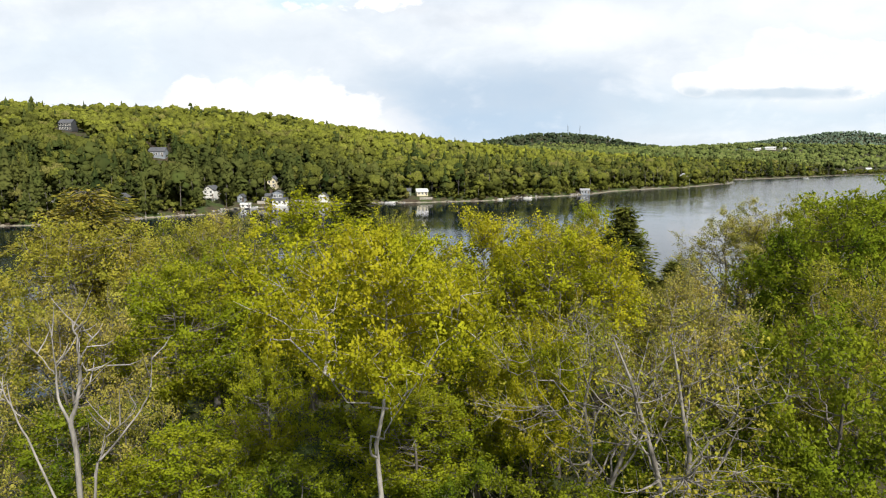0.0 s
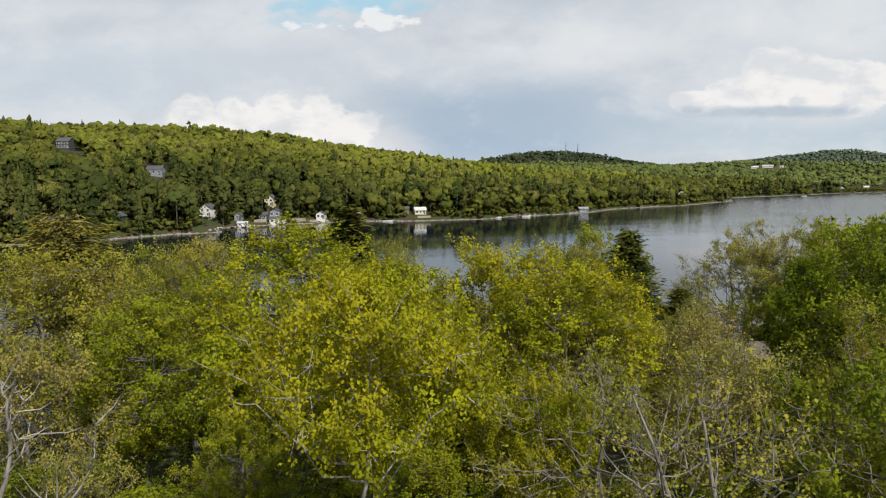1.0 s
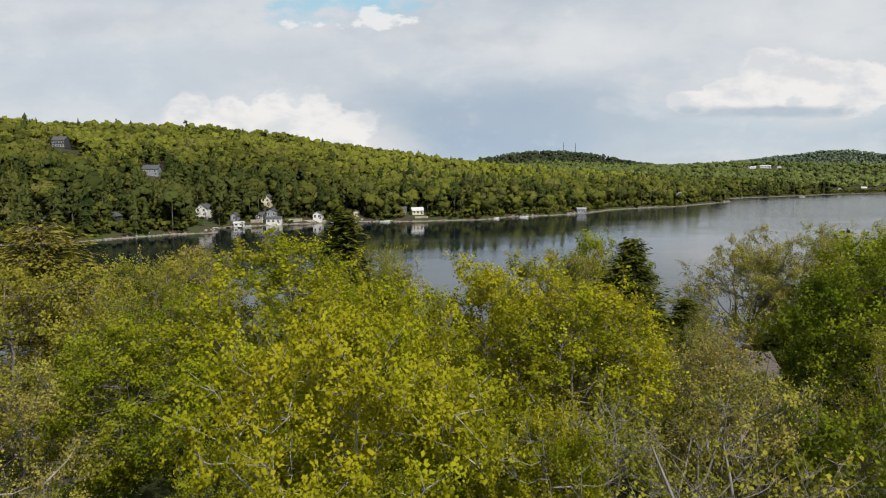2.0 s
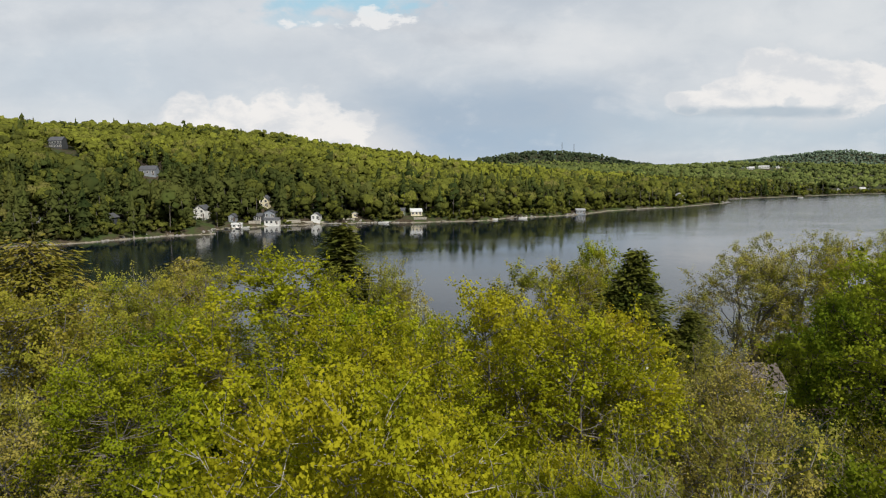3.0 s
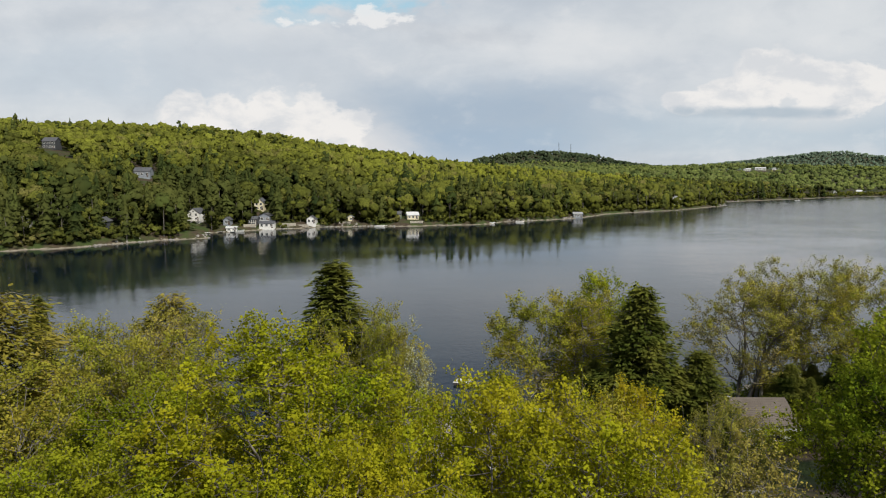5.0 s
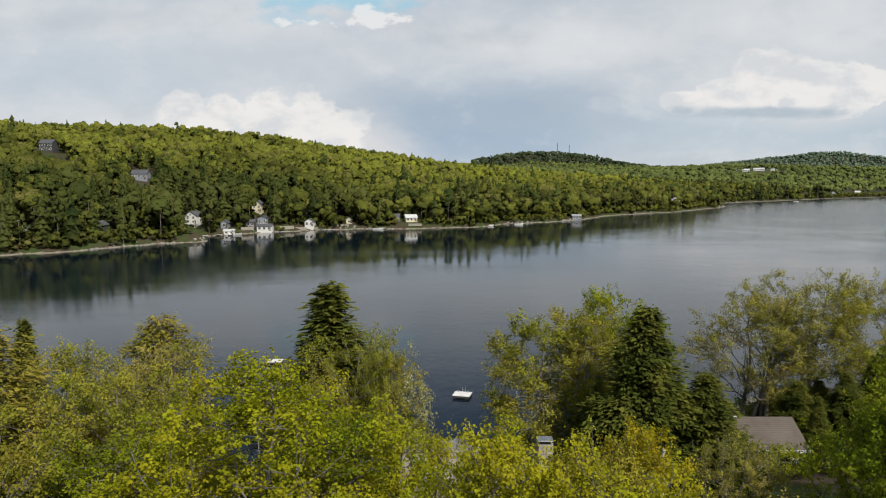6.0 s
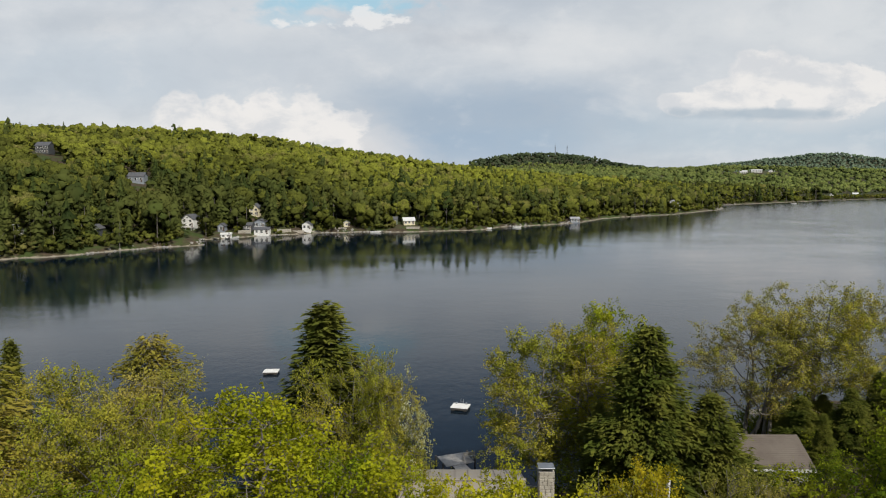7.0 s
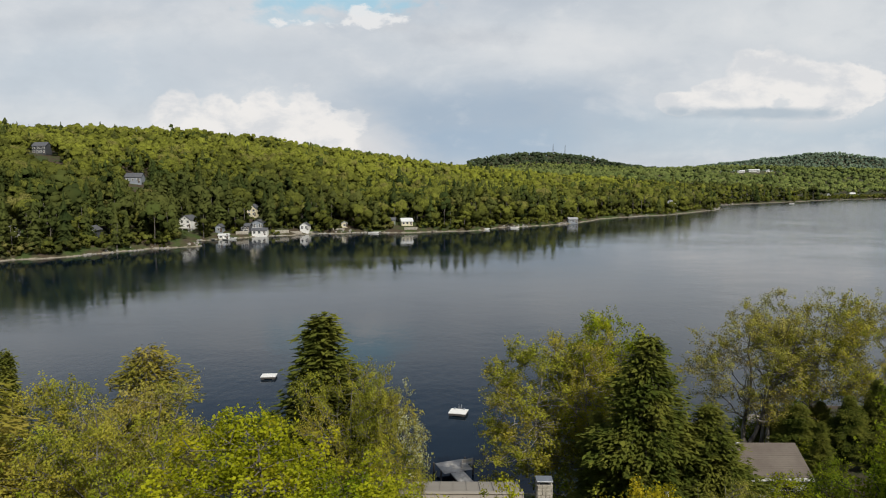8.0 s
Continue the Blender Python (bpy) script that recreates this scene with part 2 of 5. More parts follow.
CREAM_PAINT = plain_material("cream_paint", (0.75, 0.68, 0.46), (0.62, 0.55, 0.38))
GREY_PAINT = plain_material("grey_paint", (0.28, 0.31, 0.34), (0.2, 0.22, 0.25))
BROWN_PAINT = plain_material("brown_paint", (0.07, 0.05, 0.04), (0.11, 0.08, 0.06))
DARK_ROOF = plain_material("dark_roof", (0.07, 0.075, 0.085), (0.11, 0.11, 0.115), 0.8, 0.85)
PALE_ROOF = plain_material("pale_roof", (0.66, 0.66, 0.64), (0.55, 0.55, 0.54), 0.8, 0.5)
SLATE_PAINT = plain_material("slate_paint", (0.055, 0.06, 0.068), (0.085, 0.09, 0.095))
SAGE_PAINT = plain_material("sage_paint", (0.22, 0.26, 0.19), (0.17, 0.20, 0.15))
GREY_ROOF = plain_material("grey_roof", (0.25, 0.26, 0.27), (0.36, 0.36, 0.36), 0.8, 0.7)
TAN_METAL = plain_material("tan_metal", (0.25, 0.22, 0.18), (0.30, 0.265, 0.22), 0.5, 0.55, 0.0, 14.0, 0.004)
SHINGLE = plain_material("brown_shingle", (0.105, 0.085, 0.07), (0.145, 0.122, 0.10), 0.7, 0.9)
STONE = plain_material("stone", (0.50, 0.46, 0.38), (0.30, 0.27, 0.22), 2.5, 0.9, 0, 18, 0.03)
MORTAR = plain_material("mortar", (0.20, 0.19, 0.17), (0.14, 0.13, 0.12), 3, 0.95)
SHORE_ROCK = plain_material("shore_rock", (0.30, 0.28, 0.25), (0.16, 0.15, 0.135), 1.2, 0.9, 0, 8, 0.05)
DOCK_WOOD = plain_material("dock_wood", (0.44, 0.42, 0.39), (0.27, 0.25, 0.225), 1.6, 0.85, 0, 30, 0.006)
DARK_WOOD = plain_material("dark_wood", (0.05, 0.045, 0.04), (0.09, 0.08, 0.07), 2, 0.8)
METAL = plain_material("galvanised", (0.45, 0.46, 0.47), (0.32, 0.33, 0.34), 2, 0.4, 0.8)


def glass_material():
    n = Nodes("window_glass")
    return n.solid((0.02, 0.025, 0.03), 0.06, 0, None, 0.8)


GLASS = glass_material()


def ground_material():
    n = Nodes("ground_cover")
    litter = n.mix(n.ramp(n.noise(0.9, 6), 0.35, 0.65), (0.045, 0.033, 0.022), (0.085, 0.064, 0.04))
    grass = n.mix(n.ramp(n.noise(2.5, 6), 0.35, 0.65), (0.03, 0.05, 0.012), (0.06, 0.085, 0.02))
    c = n.mix(n.ramp(n.noise(0.11, 5), 0.44, 0.58), litter, grass)
    fine = n.noise(9, 5)
    c = n.mix(n.ramp(fine, 0.5, 0.75, 0, 0.5), c, (0.05, 0.042, 0.026))
    # sand and gravel along the waterline
    z = n.nt.nodes.new("ShaderNodeSeparateXYZ")
    n.put(n.geo.outputs["Position"], z.inputs[0])
    edge = n.math("ADD", z.outputs[2], n.ramp(n.noise(0.5, 4), 0.3, 0.7, -0.35, 0.35))
    c = n.mix(n.ramp(edge, 0.15, 0.45, 1, 0), c, (0.25, 0.22, 0.17))
    return n.solid(c, 0.95, 0, n.bump(fine, 0.7, 0.08), 0.2)


def water_material():
    n = Nodes("lake_water")
    small = n.noise(0.9, 5, 0.6, (1.0, 0.6, 1.0))
    broad = n.noise(0.10, 4, 0.55, (0.7, 1.0, 1.0))
    gust = n.ramp(n.noise(0.012, 5, 0.6, (0.5, 1.6, 1.0)), 0.42, 0.66)
    # the open reach to the far end is ruffled by the wind
    at = n.nt.nodes.new("ShaderNodeSeparateXYZ")
    n.put(n.geo.outputs["Position"], at.inputs[0])
    reach = n.ramp(n.math("ADD", at.outputs[0], n.ramp(n.noise(0.02, 4), 0.3, 0.7, -60, 60)), 60, 240)
    gust = n.math("MAXIMUM", gust, reach)
    h = n.math("MULTIPLY", n.math("ADD", n.math("MULTIPLY", small, 0.05), n.math("MULTIPLY", broad, 0.10)), n.ramp(reach, 0, 1, 1.0, 3.4))
    nb = n.nt.nodes.new("ShaderNodeBump")
    n.put(n.math("ADD", n.ramp(gust, 0, 1, 0.27, 0.68), n.math("MULTIPLY", reach, 0.2)), nb.inputs["Strength"])
    nb.inputs["Distance"].default_value = 1.0
    n.put(h, nb.inputs["Height"])
    mat = n.solid((0.004, 0.010, 0.017), n.math("ADD", n.ramp(gust, 0, 1, 0.04, 0.12), n.math("MULTIPLY", reach, 0.03)), 0, nb.outputs[0], 0.38)
    for node in n.nt.nodes:
        if node.type == "BSDF_PRINCIPLED":
            node.inputs["IOR"].default_value = 1.33
    return mat


GROUND, WATER = ground_material(), water_material()


# ---- mesh helpers ----
def mesh_of(name, verts, faces, mat, tint=None, smooth=False, normals=None):
    """A mesh from arrays: verts (n, 3), faces (m, k), and a tint for each face."""
    V, F = np.asarray(verts, np.float32), np.asarray(faces, np.int32)
    me = bpy.data.meshes.new(name)
    me.vertices.add(len(V))
    me.vertices.foreach_set("co", V.ravel())
    me.loops.add(F.size)
    me.loops.foreach_set("vertex_index", F.ravel())
    me.polygons.add(len(F))
    me.polygons.foreach_set("loop_start", np.arange(0, F.size, F.shape[1], dtype=np.int32))
    me.materials.append(mat)
    if tint is not None:
        me.attributes.new("tint", "FLOAT", "FACE").data.foreach_set("value", np.asarray(tint, np.float32))
    if smooth:
        me.polygons.foreach_set("use_smooth", np.ones(len(F), bool))
    me.update(calc_edges=True)
    if normals is not None:
        me.polygons.foreach_set("use_smooth", np.ones(len(F), bool))
        me.normals_split_custom_set_from_vertices(normals)
    return me


def child(name, me, parent, label=""):
    ob = new(name, me)
    ob.parent = parent
    if label:
        ob["label"] = label
    return ob


def part(name, bm, material, parent, label=""):
    """Links a bmesh as one mesh object under a thing or a part."""
    bmesh.ops.recalc_face_normals(bm, faces=bm.faces)
    me = bpy.data.meshes.new(name)
    bm.to_mesh(me)
    bm.free()
    me.materials.append(material)
    return child(name, me, parent, label)


def thing(name, label, category, m=None, group="", kind=""):
    ob = new(name)
    ob.empty_display_size = 0.3
    if m is not None:
        ob.matrix_world = m
    return tagged(ob, label, category, group, kind)


def add_box(bm, cx, cy, cz, sx, sy, sz, bevel=0.0, rz=0.0):
    m = Matrix.Translation((cx, cy, cz)) @ Matrix.Rotation(rz, 4, "Z") @ Matrix.Diagonal((sx, sy, sz, 1))
    vs = bmesh.ops.create_cube(bm, size=1, matrix=m)["verts"]
    if bevel:
        es = list({ed for v in vs for ed in v.link_edges})
        bmesh.ops.bevel(bm, geom=es, offset=bevel, segments=1, affect="EDGES")
    return bm


def box(cx, cy, cz, sx, sy, sz, bevel=0.0, rz=0.0):
    return add_box(bmesh.new(), cx, cy, cz, sx, sy, sz, bevel, rz)


def rod(p, q, r0, r1=None, sides=8):
    bm = bmesh.new()
    p, q = Vector(p), Vector(q)
    d = q - p
    m = Matrix.Translation((p + q) / 2) @ d.to_track_quat("Z", "Y").to_matrix().to_4x4()
    bmesh.ops.create_cone(bm, cap_ends=True, segments=sides, radius1=r0, radius2=r0 if r1 is None else r1, depth=d.length, matrix=m)
    return bm


# ---- the lie of the land ----
FAR_SHORE = [(-700, 150), (-420, 205), (-260, 220), (-157, 235), (-141, 248), (-123, 273), (-110, 283), (-107, 289), (-121, 303), (-111, 317),
             (-96, 330), (-70, 347), (-45, 353), (-24, 353), (-5, 359), (14, 368), (27, 387), (52, 401), (81, 430), (97, 463), (131, 492),
             (160, 512), (190, 545), (226, 588), (238, 612), (252, 668), (307, 710), (369, 756), (430, 802), (535, 856), (700, 890), (1100, 930)]
NEAR_SHORE = [(1100, 420), (400, 160), (120, 100), (60, 90), (36, 82), (29, 76), (21, 68), (12, 63), (0, 60), (-25, 57),
              (-60, 52), (-160, 40), (-400, 30), (-700, 20)]
LAKE = np.array(FAR_SHORE + NEAR_SHORE, float)


def shore_distance(x, y):
    """Metres inland from the waterline, negative over the lake."""
    x, y = np.asarray(x, float), np.asarray(y, float)
    best, inside = np.full(x.shape, 1e9), np.zeros(x.shape, bool)
    for (ax, ay), (bx, by) in zip(LAKE, np.roll(LAKE, -1, axis=0)):
        dx, dy = bx - ax, by - ay
        k = np.clip(((x - ax) * dx + (y - ay) * dy) / (dx * dx + dy * dy), 0, 1)
        best = np.minimum(best, np.hypot(x - ax - k * dx, y - ay - k * dy))
        if ay != by:
            inside ^= ((ay > y) != (by > y)) & (x < ax + (y - ay) * dx / dy)
    wob = 1.2 * np.sin(x * 0.21 + 1.3 * np.sin(y * 0.13)) + 0.7 * np.sin(y * 0.43 + x * 0.31)
    return np.where(inside, -best, best) + np.where(best < 60, wob, 0)


def step(a, b, x):
    k = np.clip((x - a) / (b - a), 0, 1)
    return k * k * (3 - 2 * k)


def roll_noise(x, y):
    return np.sin(x * 0.023 + 2.1 * np.sin(y * 0.011)) + np.sin(y * 0.031 + 1.7 * np.sin(x * 0.017)) + 0.5 * np.sin(x * 0.07 + y * 0.05)


HILLS = [(258, 2280, 79, 228, 330), (1820, 3600, 92, 400, 500), (1905, 3600, 20, 90, 300), (2450, 3500, 30, 350, 500), (1150, 3500, 24, 500, 500),
         (570, 1330, 15, 190, 110), (900, 1700, 14, 420, 200), (1150, 2300, 22, 600, 330)]


def ground_z(x, y):
    x, y = np.asarray(x, float), np.asarray(y, float)
    d = shore_distance(x, y)
    near = y < 0.32 * x + 120
    # wooded ridge over the far shore, highest to the west
    top = np.interp(x, [-1200, -700, -500, -293, -187, -112, -31, 60, 150, 300, 600, 1500], [80, 74, 67, 63, 58, 47, 35, 29, 25, 22, 18, 18])
    k = np.clip(d / 430, 0, 1)
    ridge = top * (1 - (1 - k) ** 2) * (1 - 0.55 * step(480, 1100, d))
    far = np.minimum(0.42 * np.maximum(d, 0), 1.3) + ridge + roll_noise(x, y) * 1.2 * step(20, 120, d)
    for cx, cy, h, sx, sy in HILLS:
        far = far + h * np.exp(-((x - cx) / sx) ** 2 / 2 - ((y - cy) / sy) ** 2 / 2) * step(0, 300, d)
    bank = 9.0 * step(-3, 35, d) + 0.25 * roll_noise(x * 3, y * 3) * step(4, 20, d)
    land = np.where(near, bank, far)
    return np.where(d > 0, land, np.maximum(0.35 * d, -4.0))


def gz(x, y):
    return float(ground_z(np.array([x]), np.array([y]))[0])


def build_ground():
    # finest in the arc over the far shore
    ang = np.concatenate([np.linspace(radians(48), radians(134), 400, endpoint=False), np.linspace(radians(134), radians(408), 110, endpoint=False)])
    rad = np.concatenate([np.geomspace(2, 225, 60, endpoint=False), np.geomspace(225, 900, 170, endpoint=False), np.geomspace(900, 4850, 40)])
    turns, rings = len(ang), len(rad)
    X = rad[:, None] * np.cos(ang)[None]
    Y = rad[:, None] * np.sin(ang)[None] + 2
    Z = ground_z(X, Y)
    V = np.column_stack([X.ravel(), Y.ravel(), Z.ravel()])
    V = np.vstack([V, [[0, 2, gz(0, 2)]]])
    i, j = np.meshgrid(np.arange(rings - 1), np.arange(turns), indexing="ij")
    jn = (j + 1) % turns
    F = np.stack([i * turns + j, (i + 1) * turns + j, (i + 1) * turns + jn, i * turns + jn], -1).reshape(-1, 4)
    ob = new("ground", mesh_of("ground", V, F, GROUND, smooth=True))
    tagged(ob, "leaf-littered wooded ground rolling up into green hills", "ground", kind="structure")
    cap = [(turns * rings, int(a), int((a + 1) % turns)) for a in range(turns)]
    ob2 = new("ground_patch", mesh_of("ground_patch", V, cap, GROUND))
    tagged(ob2, "leaf-littered patch of wooded ground", "ground", kind="structure")


build_ground()
wx = [(-900, -200), (1400, -200), (1400, 1100), (-900, 1100)]
lake = new("water", mesh_of("water", [(x, y, 0.0) for x, y in wx], [(0, 1, 2, 3)], WATER))
tagged(lake, "calm slate-grey lake water mirroring hills and cloud", "lake", kind="structure")


# ---- trees ----
def tubes(branches, sides):
    """Tapered tubes for a list of (points, radii). Returns verts and quads."""
    V, F, base = [], [], 0
    ring = np.linspace(0, 2 * math.pi, sides, endpoint=False)
    cs, sn = np.cos(ring), np.sin(ring)
    for pts, rad in branches:
        P, R = np.asarray(pts, float), np.asarray(rad, float)
        T = np.gradient(P, axis=0)
        T /= np.linalg.norm(T, axis=1)[:, None] + 1e-9
        ref = np.where(np.abs(T[:, 2:3]) > 0.9, [[1.0, 0, 0]], [[0, 0, 1.0]])
        A = np.cross(T, ref)
        A /= np.linalg.norm(A, axis=1)[:, None] + 1e-9
        B = np.cross(T, A)
        ringpts = P[:, None] + R[:, None, None] * (A[:, None] * cs[None, :, None] + B[:, None] * sn[None, :, None])
        V.append(ringpts.reshape(-1, 3))
        for i in range(len(P) - 1):
            for j in range(sides):
                k = (j + 1) % sides
                F.append((base + i * sides + j, base + i * sides + k, base + (i + 1) * sides + k, base + (i + 1) * sides + j))
        base += len(P) * sides
    return np.vstack(V), F


def curve_between(p, q, n, sag, rng):
    """A bent branch line from p to q."""
    p, q = np.asarray(p, float), np.asarray(q, float)
    k = np.linspace(0, 1, n)[:, None]
    mid = rng.normal(0, sag, 3) + [0, 0, -sag]
    return p + (q - p) * k + mid * (4 * k * (1 - k))


def leaf_faces(C, size, rng, up, out):
    """Loose pointed leaves at the centres C, facing every way but rather upwards and outwards."""
    n = len(C)
    nor = rng.normal(size=(n, 3))
    nor[:, 2] += up
    nor += 1.1 * out
    nor *= np.where((nor * out).sum(1) < 0, -1.0, 1.0)[:, None]
    nor /= np.linalg.norm(nor, axis=1)[:, None]
    a = np.cross(nor, rng.normal(size=(n, 3)))
    a /= np.linalg.norm(a, axis=1)[:, None] + 1e-9
    b = np.cross(nor, a)
    s = size * rng.uniform(0.6, 1.3, n)[:, None]
    wide = s * rng.uniform(0.38, 0.62, (n, 1))
    V = np.stack([C + a * s * 0.8, C + a * s * rng.uniform(-0.2, 0.15, (n, 1)) + b * wide, C - a * s * 0.55 + nor * s * 0.12, C + a * s * rng.uniform(-0.2, 0.15, (n, 1)) - b * wide], 1).reshape(-1, 3)
    soft = 0.9 * nor + 0.75 * out
    soft /= np.linalg.norm(soft, axis=1)[:, None] + 1e-9
    return V, np.arange(4 * n).reshape(-1, 4), np.repeat(soft, 4, axis=0)


def broadleaf(seed, height, radius, crown_base, clusters, twigs, leaves, leaf_size, leaf_mat, bark, trunk_r=0.2, open_=0.35,
              lean=0.0, stems=1, second=None, twig_len=0.72):
    """A broadleaved tree, its foot at the origin: trunk mesh and crown mesh."""
    rng = np.random.default_rng(seed)
    zc, rz = (height + crown_base) / 2, (height - crown_base) / 2
    pts = []
    while len(pts) < clusters:
        p = rng.normal(size=3)
        p /= np.linalg.norm(p)
        r = rng.uniform(open_, 1.0) ** 0.55
        lump = 1 + 0.22 * math.sin(3 * math.atan2(p[1], p[0]) + seed) + 0.15 * math.sin(5 * p[2] + seed * 1.7)
        q = p * r * np.array([radius * lump, radius * lump, rz])
        if q[2] < -0.75 * rz:
            continue
        pts.append(q + [lean * height, 0, zc])
    pts = np.array(pts)
    branches, nodes, node_r = [], [], []
    fork = crown_base * rng.uniform(0.75, 1.0) + 0.8
    for s in range(stems):
        foot = np.array([rng.normal(0, 0.35), rng.normal(0, 0.35), 0.0]) if stems > 1 else np.zeros(3)
        top = np.array([lean * height, 0, height * 0.9]) + [*(rng.normal(0, radius * (0.12 if stems == 1 else 0.4), 2)), 0]
        line = curve_between(foot, top, 9, 0.25, rng)
        line[1:-1] += rng.normal(0, 0.10, (7, 3))
        rad = trunk_r * (1 - 0.88 * np.linspace(0, 1, 9) ** 0.9)
        rad[0] *= 1.35
        branches.append((line, rad))
        fine = np.linspace(0, 8, 33)
        L = np.stack([np.interp(fine, range(9), line[:, i]) for i in range(3)], 1)
        RR = np.interp(fine, range(9), rad)
        keep = L[:, 2] > fork * 0.8
        nodes += list(L[keep])
        node_r += list(RR[keep] * 0.62)
        for k in range(7):
            i = rng.integers(6, 26)
            if L[i, 2] < fork * 0.8:
                continue
            az = rng.uniform(0, 2 * math.pi)
            end = L[i] + [math.cos(az) * radius * 0.72, math.sin(az) * radius * 0.72, rng.uniform(0.2, 0.5) * (height - L[i, 2]) + 0.5]
            limb = curve_between(L[i], end, 7, 0.34, rng)
            limb[1:-1] += rng.normal(0, 0.13, (5, 3))
            r = RR[i] * 0.46 * (1 - 0.8 * np.linspace(0, 1, 7)) + 0.008
            branches.append((limb, r))
            nodes += list(limb[1:])
            node_r += list(r[1:] * 0.7)
    nodes, node_r = np.array(nodes), np.array(node_r)
    small, C, centre, shade = [], [], [], []
    for p in pts:
        dist = np.linalg.norm(nodes - p, axis=1) + 1.2 * np.maximum(0, nodes[:, 2] - p[2] + 0.3)
        i = int(np.argmin(dist))
        line = curve_between(nodes[i], p, 4, 0.12, rng)
        r = min(node_r[i], 0.05)
        branches.append((line, np.linspace(r, 0.012, 4)))
        out = (p - [lean * height, 0, zc])
        out /= np.linalg.norm(out) + 1e-6
        tone = rng.normal(0.5, 0.3)
        for _ in range(twigs):
            d = rng.normal(size=3) * 0.8 + out * 0.6 + [0, 0, 0.45]
            d /= np.linalg.norm(d)
            ln = twig_len * rng.uniform(0.6, 1.3)
            start = line[rng.integers(2, 4)]
            small.append((np.stack([start, start + d * ln]), [0.012, 0.004]))
            if leaves:
                n = rng.poisson(leaves)
                k = np.array([0.45, 0.75, 1.05])[rng.integers(0, 3, n)] + rng.normal(0, 0.05, n)
                C.append(start + d * ln * k[:, None] + rng.normal(0, 0.6 * leaf_size + 0.05, (n, 3)))
                centre.append(np.repeat([p + [0, 0, 0.1]], n, axis=0))
                shade.append(np.full(n, tone + rng.normal(0, 0.1)))
    V1, F1 = tubes(branches, 6)
    V2, F2 = tubes(small, 3)
    wood = mesh_of("trunk", np.vstack([V1, V2]), np.vstack([np.array(F1), np.array(F2) + len(V1)]), bark, smooth=True)
    crown = None
    if C:
        C = np.vstack(C)
        out = C - np.vstack(centre)
        V, F, soft = leaf_faces(C, leaf_size, rng, 0.3, out / (np.linalg.norm(out, axis=1)[:, None] + 0.1))
        crown = mesh_of("crown", V, F, leaf_mat, np.clip(np.concatenate(shade) + rng.normal(0, 0.08, len(F)), 0, 1), normals=soft)
        if second:
            crown.materials.append(second)
            side = (C[:, 0] > radius * 0.35) & (C[:, 2] > zc) & (rng.random(len(C)) < 0.42)
            crown.polygons.foreach_set("material_index", side.astype(np.int32))
    return wood, crown


def needle_tree(seed, height, radius, mat, bark, base=0.12, droop=0.25, taper=0.8, spray=0.15, dens=24, gap=0.13, rough=0.45):
    """A hemlock or spruce: whorls of drooping boughs, each with a flat fan of small sprays."""
    rng = np.random.default_rng(seed)
    top_r = height * 0.013 + 0.02
    branches = [(np.array([[0, 0, 0], [0, 0, height * 0.5], [0, 0, height]]), [top_r * 1.3, top_r * 0.8, 0.01])]
    A, B, W, T = [], [], [], []
    z = base * height
    while z < height - 0.1:
        k = (z - base * height) / (height * (1 - base))
        reach = radius * (1 - k) ** taper * (0.95 + 0.12 * math.sin(z * 2.1 + seed)) + 0.1
        for b in range(int(rng.integers(6, 10))):
            az = rng.uniform(0, 2 * math.pi)
            side_growth = 0.9 + 0.12 * math.sin(2 * az + seed) + 0.10 * math.sin(az - 1.3 * z + seed)
            ln = reach * side_growth * (1 - rough * rng.random() ** 0.7) * (1.22 if rng.random() < 0.08 else 1)
            d = np.array([math.cos(az), math.sin(az), 0.0])
            rise = (0.18 + 0.5 * k + rng.normal(0, 0.12)) * ln
            q4 = np.linspace(0, 1, 5)[:, None]
            line = np.array([0, 0, z]) + d * ln * q4 + np.array([0, 0, 1]) * (rise * q4 - (rise + droop * ln * 0.6) * q4 * q4)
            branches.append((line[[0, 2, 4]], [0.03 * (1 - k) + 0.008, 0.015, 0.004]))
            m = int(max(10, ln * dens * (0.6 + 0.4 * ln)))
            q = 1.03 - 0.95 * rng.random(m) ** 1.5
            P = np.stack([np.interp(q, q4[:, 0], line[:, i]) for i in range(3)], 1)
            across = np.cross(d, [0, 0, 1.0])
            off = rng.uniform(-1, 1, (m, 1))
            P = P + across * off * (0.06 + 0.24 * ln * (1.08 - q[:, None])) + rng.normal(0, 0.14, (m, 3)) - [0, 0, 0.05] * np.abs(off)
            way = d * 0.9 + across * off * 0.8 + [0, 0, -0.22] + rng.normal(0, 0.3, (m, 3))
            way /= np.linalg.norm(way, axis=1)[:, None]
            size = spray * rng.uniform(0.8, 1.9, m)
            A.append(P)
            B.append(way * size[:, None])
            W.append(np.cross(way, [0, 0, 1.0] + rng.normal(0, 0.4, (m, 3))) * size[:, None] * 0.22)
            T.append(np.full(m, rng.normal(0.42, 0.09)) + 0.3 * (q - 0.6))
        z += gap * rng.uniform(0.8, 1.2) * (0.55 + 0.45 * (1 - k))
    A, B, W = np.vstack(A), np.vstack(B), np.vstack(W)
    V = np.stack([A - B * 0.3, A + B * 0.3 + W, A + B, A + B * 0.3 - W], 1).reshape(-1, 3)
    F = np.arange(len(V)).reshape(-1, 4)
    Vt, Ft = tubes(branches, 5)
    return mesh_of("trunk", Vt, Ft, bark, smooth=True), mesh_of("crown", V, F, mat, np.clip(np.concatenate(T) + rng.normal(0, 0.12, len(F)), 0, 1))


